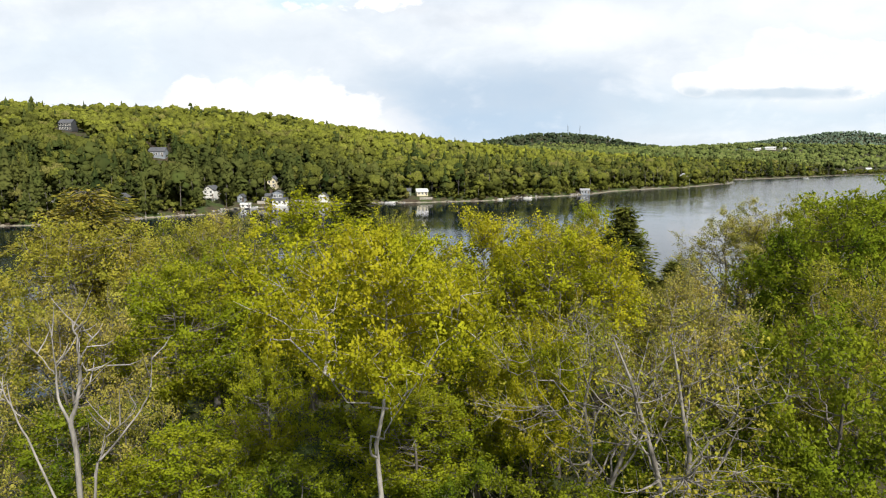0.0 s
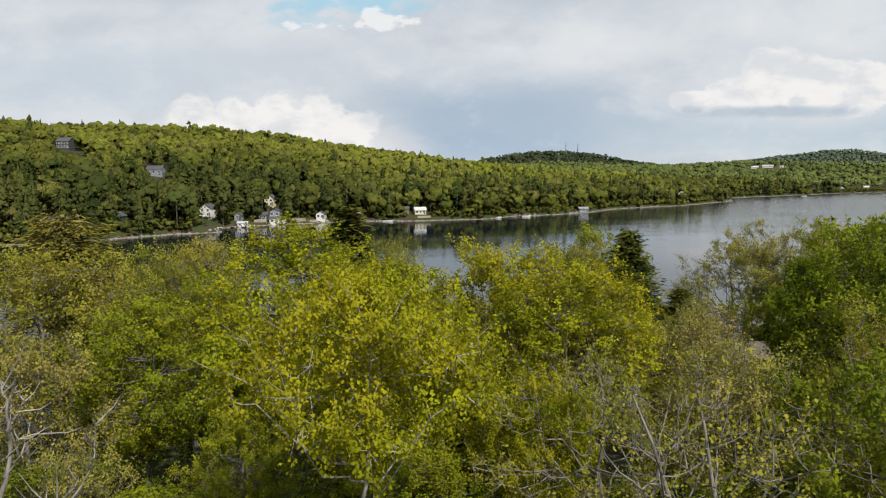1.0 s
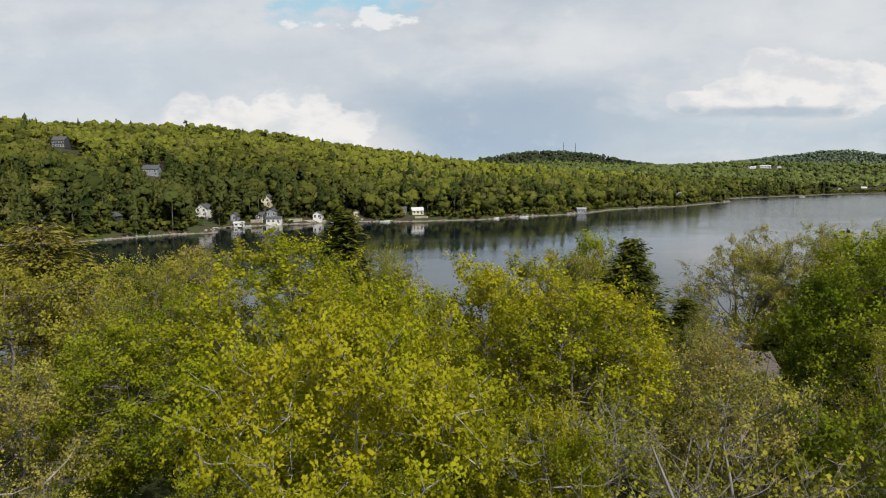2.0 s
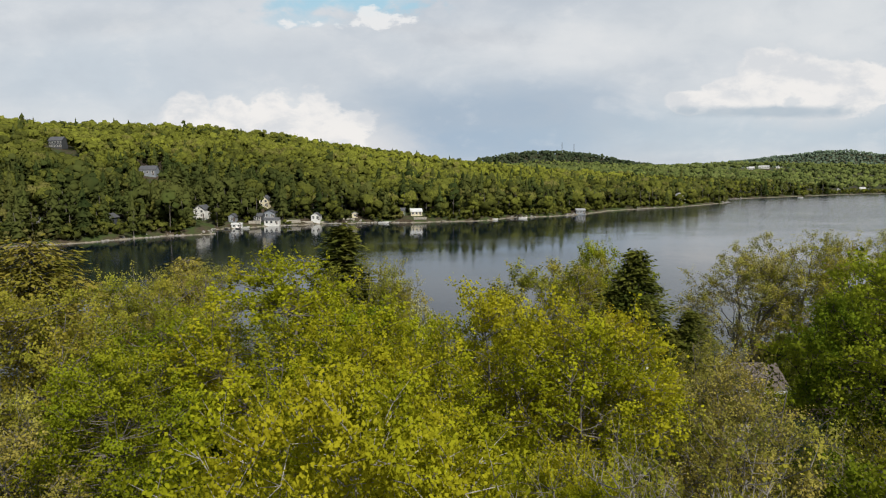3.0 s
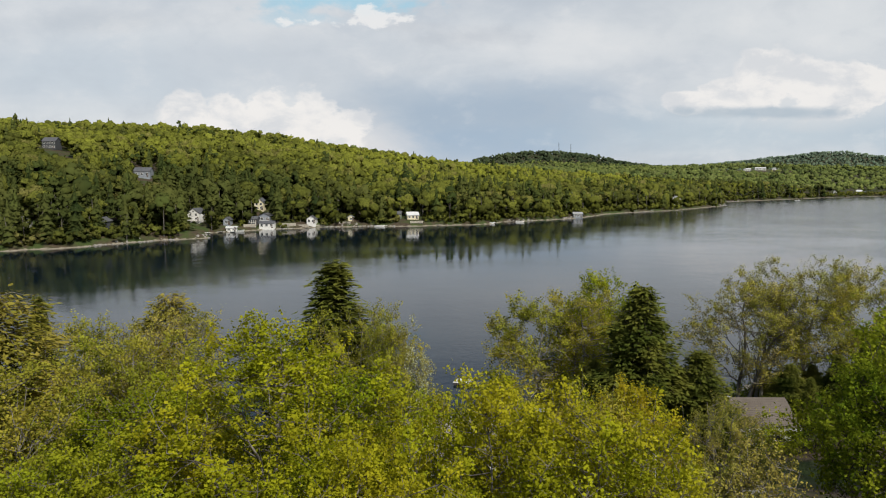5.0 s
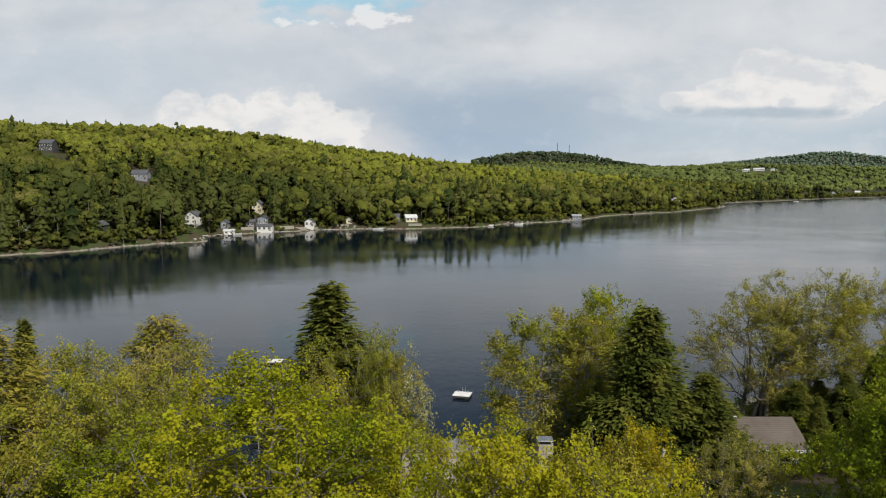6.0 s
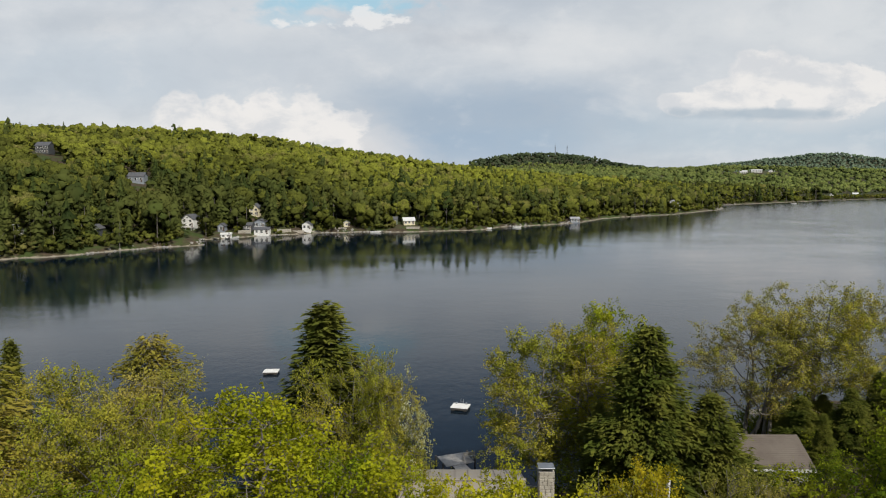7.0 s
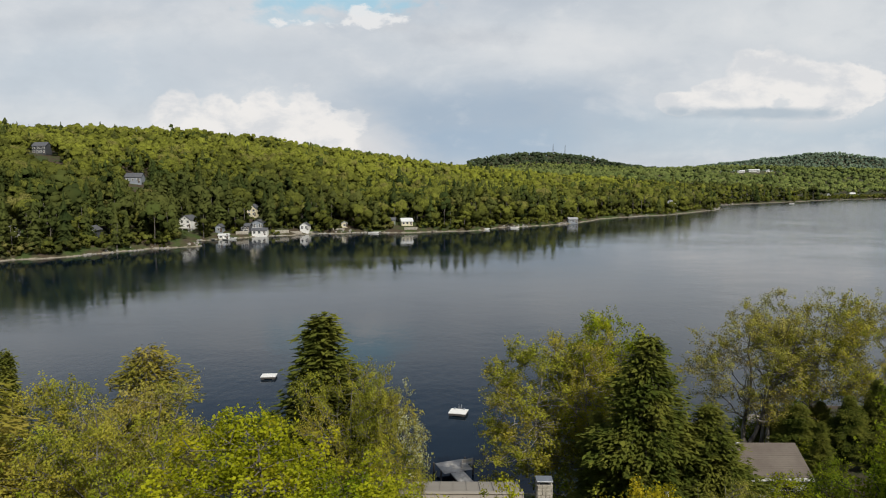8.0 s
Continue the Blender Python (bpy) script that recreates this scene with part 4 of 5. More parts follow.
def spires(X, Y, Z, H, R, tiers, sprays, rng, tint):
    """Many conifers: tiers of drooping boughs with ragged rims round a pointed top, and loose sprays between them."""
    n, pts = len(X), 11
    k = (np.arange(tiers)[None] + rng.uniform(-0.25, 0.25, (n, tiers))) / tiers
    k = np.clip(k, 0, 0.97)
    zc = H[:, None] * (0.15 + 0.85 * k)
    rr = R[:, None] * (1 - k) ** 0.8 * rng.uniform(0.75, 1.15, (n, tiers)) + 0.15
    az = np.arange(pts) * 2 * math.pi / pts + rng.uniform(0, 6.283, (n, tiers, 1)) + rng.normal(0, 0.12, (n, tiers, pts))
    rim = rr[..., None] * np.where(np.arange(pts) % 2 == 0, 1.0, 0.5) * rng.uniform(0.6, 1.25, (n, tiers, pts))
    foot = np.stack([X, Y, Z], 1)[:, None, None]
    edge = np.stack([rim * np.cos(az), rim * np.sin(az), zc[..., None] - 0.22 * rim + rng.normal(0, 0.2, rim.shape)], 3) + foot
    tip = np.stack([np.zeros_like(zc), np.zeros_like(zc), zc + H[:, None] * 1.25 / tiers], 2)[:, :, None] + foot
    V1 = np.concatenate([tip, edge], 2).reshape(-1, 3)
    one = np.array([(0, 1 + i, 1 + (i + 1) % pts) for i in range(pts)])
    F1 = (one[None] + (pts + 1) * np.arange(n * tiers)[:, None, None]).reshape(-1, 3)
    out = np.stack([np.cos(az), np.sin(az), np.full_like(az, 0.55)], 3)
    N1 = np.concatenate([np.broadcast_to([0.0, 0, 1], (n, tiers, 1, 3)), out], 2).reshape(-1, 3)
    T1 = np.clip(np.repeat(tint, tiers * pts) + rng.normal(0, 0.14, n * tiers * pts), 0, 1)
    # sprays
    h = rng.uniform(0, 1, (n, sprays)) ** 1.3
    a2 = rng.uniform(0, 6.283, (n, sprays))
    r2 = R[:, None] * (1 - h) ** 0.8 * rng.uniform(0.5, 1.15, (n, sprays))
    D = np.stack([np.cos(a2), np.sin(a2), np.zeros_like(a2)], 2)
    K = D * r2[..., None]
    K[..., 2] = H[:, None] * (0.12 + 0.88 * h) - 0.2 * r2
    K += np.stack([X, Y, Z], 1)[:, None]
    ln = (R[:, None] * (0.10 + 0.20 * (1 - h)) * rng.uniform(0.7, 1.2, (n, sprays)))[..., None]
    side = np.cross(D, [0, 0, 1.0]) + rng.normal(0, 0.3, D.shape)
    V2 = np.stack([K + (D - [0, 0, 0.2]) * ln, K + side * ln * 0.5, K - side * ln * 0.5], 2).reshape(-1, 3)
    F2 = np.arange(len(V2)).reshape(-1, 3)
    N2 = np.repeat((D + [0, 0, 0.6] + rng.normal(0, 0.2, D.shape)).reshape(-1, 3), 3, axis=0)
    back = (np.cross(V2[1::3] - V2[0::3], V2[2::3] - V2[0::3]) * N2[::3]).sum(1) < 0
    F2[back] = F2[back][:, ::-1]
    T2 = np.clip(np.repeat(tint, sprays) + rng.normal(0.05, 0.14, n * sprays), 0, 1)
    N = np.vstack([N1, N2])
    return np.vstack([V1, V2]), np.vstack([F1, F2 + len(V1)]), np.concatenate([T1, T2]), N / np.linalg.norm(N, axis=1)[:, None]


def in_reach(x, y, lo, hi, half):
    r = np.hypot(x, y)
    return (r > lo) & (r < hi) & (np.abs(np.arctan2(x, y) + 0.02) < half)


def open_ground(x, y):
    ok = shore_distance(x, y) > 1.2
    for cx, cy, r, run in CLEAR:
        ok &= (np.hypot(x - cx, y - cy) > r) & ~((np.abs(x - cx * (y / cy)) < r * 0.8 + 1.4) & (y < cy) & (y > cy - run))
    return ok


def before_crests(X, Y, top, look_from=27.0):
    """Those of many trees that stand clear of the nearer crests for one who looks out over the lake."""
    r, az = np.hypot(X, Y), np.arctan2(X, Y)
    rise = (top - look_from) / r
    cell = np.floor(az / 0.006).astype(int)
    keep = np.zeros(len(X), bool)
    for c in np.unique(cell):
        i = np.where(cell == c)[0]
        i = i[np.argsort(r[i])]
        best = np.maximum.accumulate(rise[i])
        keep[i] = rise[i] > np.concatenate([[-1], best[:-1]]) - 0.0035
    return keep


def woods(name, label, mat, parts, category="woods"):
    """Joins (verts, faces, tints, normals) of several stretches into one mass of foliage."""
    base, F = 0, []
    for v, f, *_ in parts:
        F.append(f + base)
        base += len(v)
    me = mesh_of(name, np.vstack([p[0] for p in parts]), np.vstack(F), mat, np.concatenate([p[2] for p in parts]), normals=np.vstack([p[3] for p in parts]))
    tagged(new(name, me), label, category, kind="stuff")


def build_woods():
    # trees that can be told apart on the slope
    X, Y, rng = scatter(7, -720, 620, 225, 950, 6.6, lambda x, y: in_reach(x, y, 240, 900, 0.66) & open_ground(x, y) & (y > 0.32 * x + 120))
    Z, d = ground_z(X, Y), shore_distance(X, Y)
    seen = (d < 440) | (X > 20)
    seen &= (np.hypot(X, Y) < 650) | (rng.random(len(X)) < 0.7)
    seen &= before_crests(X, Y, Z + 13) | (d < 60)
    X, Y, Z, d = X[seen], Y[seen], Z[seen], d[seen]
    away = np.hypot(X, Y)
    grove = 0.5 + 0.28 * np.sin(X * 0.031 + 2 * np.sin(Y * 0.017)) + 0.25 * np.sin(Y * 0.043 + X * 0.021)
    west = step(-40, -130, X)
    pine = rng.random(len(X)) < np.clip(0.44 - d / 280 + 0.6 * (grove - 0.5) + 0.45 * west * step(150, 70, d) + 0.10 * step(330, 400, d), 0.07, 0.9)
    H = rng.uniform(8.5, 12.5, len(X)) * (1 + 0.25 * step(90, 20, d))
    R = np.clip(3.9 * np.exp(rng.normal(0, 0.28, len(X))), 2.2, 6.8)
    H *= 0.82 + 0.05 * R
    # leaf tint by grove and slope, with low western shade put in
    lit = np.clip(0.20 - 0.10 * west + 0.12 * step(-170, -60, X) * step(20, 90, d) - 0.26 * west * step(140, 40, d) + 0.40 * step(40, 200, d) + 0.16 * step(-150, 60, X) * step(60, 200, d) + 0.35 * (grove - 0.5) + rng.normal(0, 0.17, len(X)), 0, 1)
    near, mid = [], []
    for k, lo, hi, clumps, sprays in ((1, 0, 440, 20, 170), (2, 440, 600, 14, 80), (3, 600, 2000, 7, 14)):
        q = ~pine & (away >= lo) & (away < hi)
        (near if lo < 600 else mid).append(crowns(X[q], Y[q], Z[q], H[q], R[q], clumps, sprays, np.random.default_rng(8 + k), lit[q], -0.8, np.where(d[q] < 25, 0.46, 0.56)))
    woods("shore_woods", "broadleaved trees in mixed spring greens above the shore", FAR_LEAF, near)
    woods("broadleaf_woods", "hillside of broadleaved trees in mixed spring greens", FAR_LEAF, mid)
    # broad ragged pines, and pointed hemlocks and spruces among them
    broad = rng.random(len(X)) < 0.55
    # the same low western shade is put into the pine tint
    tone = np.clip(rng.normal(0.42, 0.24, len(X)) - 0.2 * west * step(140, 40, d), 0, 1)
    parts = []
    for k, lo, hi, clumps, sprays in ((1, 0, 440, 18, 200), (2, 440, 2000, 9, 50)):
        q = pine & broad & (away >= lo) & (away < hi)
        parts.append(crowns(X[q], Y[q], Z[q], H[q] * 1.25, R[q] * 0.8, clumps, sprays, np.random.default_rng(38 + k), tone[q], -0.95, 0.50, 0.36))
        q = pine & ~broad & (away >= lo) & (away < hi)
        parts.append(spires(X[q], Y[q], Z[q], H[q] * rng.uniform(0.95, 1.35, q.sum()), R[q] * 0.95, 7, sprays, np.random.default_rng(28 + k), tone[q]))
    woods("conifer_woods", "dark pines and hemlocks along the shore and slope", FAR_NEEDLE, parts)
    # a low fringe of boughs and bushes over the waterline
    U, W, rng2 = scatter(17, -330, 720, 205, 960, 3.1, lambda x, y: in_reach(x, y, 230, 1100, 0.66) & (shore_distance(x, y) < 15) & open_ground(x, y) & (y > 0.32 * x + 120))
    some = (np.hypot(U, W) < 600) | (rng2.random(len(U)) < 0.5)
    U, W = U[some], W[some]
    # bush tint, with shade put in towards the west
    fresh = np.clip(rng2.normal(0.06, 0.10, len(U)) + 0.18 * step(-60, 40, U), 0, 1)
    woods("shore_bushes", "dark green bushes and boughs over the far waterline", FAR_LEAF,
          [crowns(U, W, ground_z(U, W) - 0.5, rng2.uniform(3.0, 7.5, len(U)), rng2.uniform(1.5, 3.0, len(U)), 6, 34, rng2, fresh, -0.95, 0.42)], "bushes")
    # stems and bare limbs along the waterline
    lines = []
    for x, y, z, h in zip(X[d < 34], Y[d < 34], Z[d < 34], H[d < 34]):
        lean = rng.normal(0, 0.5, 2)
        lines.append((np.array([[x, y, z - 0.3], [x + lean[0] * 0.4, y + lean[1] * 0.4, z + h * 0.4], [x + lean[0], y + lean[1], z + h * 0.8]]), [0.22, 0.16, 0.07]))
        if rng.random() < 0.5:
            az = rng.uniform(0, 6.283)
            lines.append((np.array([[x + lean[0] * 0.4, y + lean[1] * 0.4, z + h * 0.4], [x + 2 * math.cos(az), y + 2 * math.sin(az), z + h * 0.6]]), [0.10, 0.04]))
    V, F = tubes(lines, 5)
    tagged(new("woods_stems", mesh_of("woods_stems", V, F, BARK_GREY)), "grey tree stems along the far waterline", "tree stems", kind="stuff")
    # farther woods
    X, Y, rng = scatter(9, -700, 1500, 500, 1900, 13.0, lambda x, y: in_reach(x, y, 900, 1900, 0.62) & open_ground(x, y) & (y > 0.5 * x + 120))
    front = (X > -60) | (np.hypot(X, Y) < 1050)
    front &= before_crests(X, Y, ground_z(X, Y) + 12)
    X, Y = X[front], Y[front]
    grove = 0.5 + 0.3 * np.sin(X * 0.012 + 2 * np.sin(Y * 0.009)) + 0.25 * np.sin(Y * 0.02 + X * 0.011)
    tone = np.clip(0.45 + 0.4 * (grove - 0.5) + rng.normal(0, 0.2, len(X)), 0, 1)
    H, R = rng.uniform(9, 14, len(X)), rng.uniform(4.5, 7.5, len(X))
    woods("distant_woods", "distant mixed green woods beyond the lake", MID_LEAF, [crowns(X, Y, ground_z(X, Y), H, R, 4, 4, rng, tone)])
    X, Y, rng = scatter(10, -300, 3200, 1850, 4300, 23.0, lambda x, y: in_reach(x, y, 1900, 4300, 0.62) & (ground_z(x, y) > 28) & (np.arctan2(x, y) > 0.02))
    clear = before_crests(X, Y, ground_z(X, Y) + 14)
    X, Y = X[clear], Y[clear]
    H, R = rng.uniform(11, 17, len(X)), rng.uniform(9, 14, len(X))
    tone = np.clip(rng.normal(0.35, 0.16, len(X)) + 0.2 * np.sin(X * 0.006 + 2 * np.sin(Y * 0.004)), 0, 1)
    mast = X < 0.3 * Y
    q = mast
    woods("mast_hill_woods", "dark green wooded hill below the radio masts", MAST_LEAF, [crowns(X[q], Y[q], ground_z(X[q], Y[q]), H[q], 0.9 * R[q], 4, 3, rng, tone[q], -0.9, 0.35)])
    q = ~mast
    woods("hill_woods", "wooded hills on the horizon, their green paled and blued for haze", HAZED_HILL_LEAF, [crowns(X[q], Y[q], ground_z(X[q], Y[q]), H[q], R[q], 3, 3, rng, tone[q], -0.9, 0.45)])


build_woods()


# ---- houses ----
def gable_roof(w, d, h, over, thick):
    """A pitched roof slab with its ridge along x and eaves at z = 0."""
    bm = bmesh.new()
    W, D = w / 2 + over, d / 2 + over
    drop = h / (d / 2) * over
    prof = [(-D, -drop), (0, h), (D, -drop), (D, -drop - thick), (0, h - thick), (-D, -drop - thick)]
    a = [bm.verts.new((-W, y, z)) for y, z in prof]
    b = [bm.verts.new((W, y, z)) for y, z in prof]
    bm.faces.new(a)
    bm.faces.new(b[::-1])
    for i in range(6):
        j = (i + 1) % 6
        bm.faces.new((a[i], b[i], b[j], a[j]))
    return bm


def gable_body(w, d, h, rise, below):
    bm = bmesh.new()
    prof = [(-d / 2, -below), (d / 2, -below), (d / 2, h), (0, h + rise), (-d / 2, h)]
    a = [bm.verts.new((-w / 2, y, z)) for y, z in prof]
    b = [bm.verts.new((w / 2, y, z)) for y, z in prof]
    bm.faces.new(a)
    bm.faces.new(b[::-1])
    for i in range(5):
        j = (i + 1) % 5
        bm.faces.new((a[i], b[i], b[j], a[j]))
    return bm


def window(parent, x, y, z, w, h, frame_mat):
    """A window on a wall that faces -y: frame, pane and cross bar."""
    bm = bmesh.new()
    t = 0.12
    for sx in (-1, 1):
        add_box(bm, x + sx * (w / 2), y, z, t, 0.12, h + t)
    for sz in (-1, 1):
        add_box(bm, x, y, z + sz * (h / 2), w - t, 0.12, t)
    add_box(bm, x, y, z, w - t, 0.08, 0.06)
    win = part("window", bm, frame_mat, parent)
    part("pane", box(x, y + 0.02, z, w - t, 0.05, h - t), GLASS, win)
    return win


def cottage(x, y, w, d, h, rise, wall, roof, label, turn=0.0, gable_front=True, rows=2, cols=2, base=None, porch=False, trim=None, below=2.5):
    """A lakeside house: walls, roof, windows, door, and a porch where it has one."""
    z = gz(x, y) if base is None else base
    ob = thing("house", label, "house", pose(x, y, z, 0, 0, turn), "houses by the lake")
    trim = trim or WHITE_PAINT
    if gable_front:
        body, rf = gable_body(d, w, h, rise, below), gable_roof(d, w, rise, 0.35, 0.16)
        bmesh.ops.rotate(body, matrix=Matrix.Rotation(math.pi / 2, 3, "Z"), verts=body.verts)
        bmesh.ops.rotate(rf, matrix=Matrix.Rotation(math.pi / 2, 3, "Z"), verts=rf.verts)
    else:
        body, rf = gable_body(w, d, h, rise, below), gable_roof(w, d, rise, 0.35, 0.16)
    bmesh.ops.translate(rf, vec=(0, 0, h + 0.17), verts=rf.verts)
    part("wall", body, wall, ob)
    part("roof", rf, roof, ob)
    for r in range(rows):
        for c in range(cols):
            cx = (c - (cols - 1) / 2) * w / (cols + 0.1)
            window(ob, cx, -d / 2 - 0.05, h * (r + 0.55) / rows, min(1.2, w / cols * 0.55), min(1.3, h / rows * 0.55), trim)
    if gable_front and rise > 1.4:
        window(ob, 0, -d / 2 - 0.05, h + rise * 0.3, 0.8, 0.8, trim)
    part("door", box(w * 0.36, -d / 2 - 0.04, 1.0, 0.9, 0.08, 2.0, 0.01), BROWN_PAINT, ob)
    if porch:
        p = part("porch", box(0, -d / 2 - 1.2, 0.0, w * 1.1, 2.4, 0.18, 0.02), DOCK_WOOD, ob)
        for sx in (-1, 0, 1):
            part("post", box(sx * w * 0.52, -d / 2 - 2.3, -0.6, 0.14, 0.14, 3.4), WHITE_PAINT, p)
        part("rail", box(0, -d / 2 - 2.36, 0.95, w * 1.08, 0.07, 0.09), WHITE_PAINT, p)
    return ob


cottage(-25, 366, 6.0, 6.0, 2.0, 1.5, CREAM_PAINT, PALE_ROOF, "pale cream lake house with a white metal roof", 12, False, 1, 3)
cottage(-106.4, 364, 4.8, 7, 4.0, 2.2, CREAM_PAINT, DARK_ROOF, "tall cream gabled house among the trees", 0, True, 2, 2)
cottage(-75.5, 349, 4.4, 6, 2.4, 1.4, WHITE_PAINT, DARK_ROOF, "small white gabled cottage close to the shore", 0, True, 1, 2)
cottage(-126, 325, 6.0, 7, 4.0, 2.0, WHITE_PAINT, DARK_ROOF, "white lake house with a porch, half hidden by pines", -8, True, 2, 2, porch=True)
cottage(-97.4, 342, 5.4, 6, 3.2, 1.2, GREY_PAINT, DARK_ROOF, "grey-blue lake house with white trim and porch", 0, True, 1, 2, porch=True)
cottage(-94.4, 333.5, 7.2, 4.5, 2.3, 0.9, WHITE_PAINT, DARK_ROOF, "low white boathouse at the edge of the water", 4, False, 1, 3)
cottage(-111.5, 326.5, 3.2, 5, 2.5, 1.2, GREY_PAINT, DARK_ROOF, "narrow grey cottage above a white boathouse", 0, True, 1, 1)
cottage(-107.5, 319.5, 4.6, 4, 1.5, 0.6, WHITE_PAINT, PALE_ROOF, "white boathouse with a pale flat-pitched roof on the water", 10, False, 1, 2, base=0.4)
cottage(-101.5, 335, 4.2, 5, 2.4, 1.2, SLATE_PAINT, DARK_ROOF, "dark slate cottage with a white-railed porch", 0, False, 1, 2, porch=True)
cottage(-57, 358, 3.0, 3, 1.9, 0.9, CREAM_PAINT, GREY_ROOF, "small cream garden hut close to the shore", 10, True, 1, 1)
cottage(518, 1246, 12, 8, 3.0, 2.0, WHITE_PAINT, PALE_ROOF, "white barn on the distant hillside", -20, False, 1, 4)
cottage(584, 1282, 10, 8, 3.0, 2.0, WHITE_PAINT, PALE_ROOF, "white barn on the distant hillside", -20, True, 1, 2)
cottage(-266, 444, 8.8, 7, 5.0, 2.4, SLATE_PAINT, DARK_ROOF, "large dark slate house with white windows on the hill", 0, False, 2, 4, below=0.6)
cottage(-183, 394, 9, 7, 3.2, 2.2, GREY_PAINT, DARK_ROOF, "grey house with a dark roof among hillside trees", 6, False, 1, 3)
cottage(171, 540, 7, 8, 4.8, 2.8, WHITE_PAINT, PALE_ROOF, "white gabled house behind shore trees", 0, True, 2, 2)
cottage(-143, 270, 4.4, 6, 3.4, 1.5, SLATE_PAINT, DARK_ROOF, "weathered grey cottage in the shade of shore trees", 0, True, 2, 2)
cottage(-167, 257, 4.5, 5, 2.6, 1.1, WHITE_PAINT, GREY_ROOF, "small white cottage under tall shore trees", 10, True, 1, 2, porch=True)
cottage(73, 421, 5.5, 5, 2.3, 0.9, GREY_PAINT, GREY_ROOF, "grey boathouse standing at the waterline", 0, False, 1, 3)
cottage(-34, 367, 6, 6, 2.4, 1.3, SAGE_PAINT, DARK_ROOF, "pale sage-green cottage set back from the shore", 0, False, 1, 3)
cottage(548, 1262, 18, 9, 2.8, 1.6, WHITE_PAINT, PALE_ROOF, "long white building on the distant hillside", -20, False, 2, 7)
cottage(456, 836, 7.5, 9, 3.4, 2.4, WHITE_PAINT, GREY_ROOF, "white house at the far end of the lake", -25, True, 2, 2)
cottage(496, 857, 9, 8, 2.8, 1.8, WHITE_PAINT, PALE_ROOF, "white house at the far end of the lake", -25, False, 1, 3)


# ---- the far waterline: docks, boats, rocks ----
def far_dock(x, y, length, turn, mat, label):
    ob = thing("dock", label, "dock", pose(x, y, 0.0, 0, 0, turn), "docks along the far shore")
    n = int(length / 0.6)
    for i in range(n):
        part("plank", box(0, -length / 2 + (i + 0.5) * length / n, 0.55, 1.7, length / n - 0.04, 0.1), mat, ob)
    for k in (-0.45, 0.0, 0.45):
        for sx in (-0.75, 0.75):
            part("post", rod((sx, k * length, -1.5), (sx, k * length, 0.95), 0.09, None, 6), DARK_WOOD, ob)


def motor_boat(x, y, turn, label):
    """A small open boat: hull with a raked bow, deck, screen and engine."""
    ob = thing("boat", label, "boat", pose(x, y, 0.0, 0, 0, turn), "boats on the lake")
    bm = bmesh.new()
    rings = []
    for px, w, z0 in ((-2.6, 0.95, -0.2), (-1.0, 1.05, -0.25), (0.8, 0.95, -0.2), (2.0, 0.55, 0.0), (2.9, 0.05, 0.35)):
        rings.append([bm.verts.new((px, -w, 0.75 + 0.06 * px)), bm.verts.new((px, -w * 0.6, z0)), bm.verts.new((px, w * 0.6, z0)), bm.verts.new((px, w, 0.75 + 0.06 * px))])
    for a, b in zip(rings, rings[1:]):
        for i in range(3):
            bm.faces.new((a[i], b[i], b[i + 1], a[i + 1]))
    bm.faces.new(rings[0])
    part("hull", bm, WHITE_PAINT, ob)
    part("foredeck", box(1.5, 0, 0.8, 1.6, 1.1, 0.06, 0.02), WHITE_PAINT, ob)
    part("seat", box(-0.6, 0, 0.5, 0.5, 1.6, 0.4, 0.05), GREY_PAINT, ob)
    part("screen", box(0.6, 0, 1.05, 0.06, 1.3, 0.45, 0.01), GLASS, ob)
    part("engine", box(-2.75, 0, 0.7, 0.4, 0.45, 0.9, 0.08), DARK_WOOD, ob)


GREY_DOCK, WHITE_DOCK = "weathered grey timber dock on the far shore", "white-painted dock on the far shore"
for x, y, ln, turn, mat in ((-106.5, 317, 7, 20, WHITE_PAINT), (-112.5, 315, 8, 65, DOCK_WOOD), (-160, 247, 9, 40, WHITE_PAINT), (-117, 309, 6, 80, WHITE_PAINT),
                            (-84, 332, 6, -60, DOCK_WOOD), (-66, 342.5, 6, -65, DOCK_WOOD), (-40, 352.5, 6, -70, WHITE_PAINT), (-17, 358.5, 7, -60, WHITE_PAINT),
                            (-9, 360, 6, -65, DOCK_WOOD), (33, 388, 8, -60, DOCK_WOOD), (-52, 348, 6, -70, DOCK_WOOD)):
    far_dock(x, y, ln, turn, mat, WHITE_DOCK if mat is WHITE_PAINT else GREY_DOCK)
motor_boat(-41, 350, 10, "small white motor boat moored at the far shore")
motor_boat(17, 372, 5, "small white motor boat moored at the far shore")
motor_boat(-103, 317, 60, "small white motor boat beside a dock")
motor_boat(-145, 248.5, 10, "small white motor boat drawn up by the shore")
motor_boat(345, 705, 0, "white motor boat far out on the lake")
motor_boat(34, 381, 20, "small white motor boat moored at the far shore")


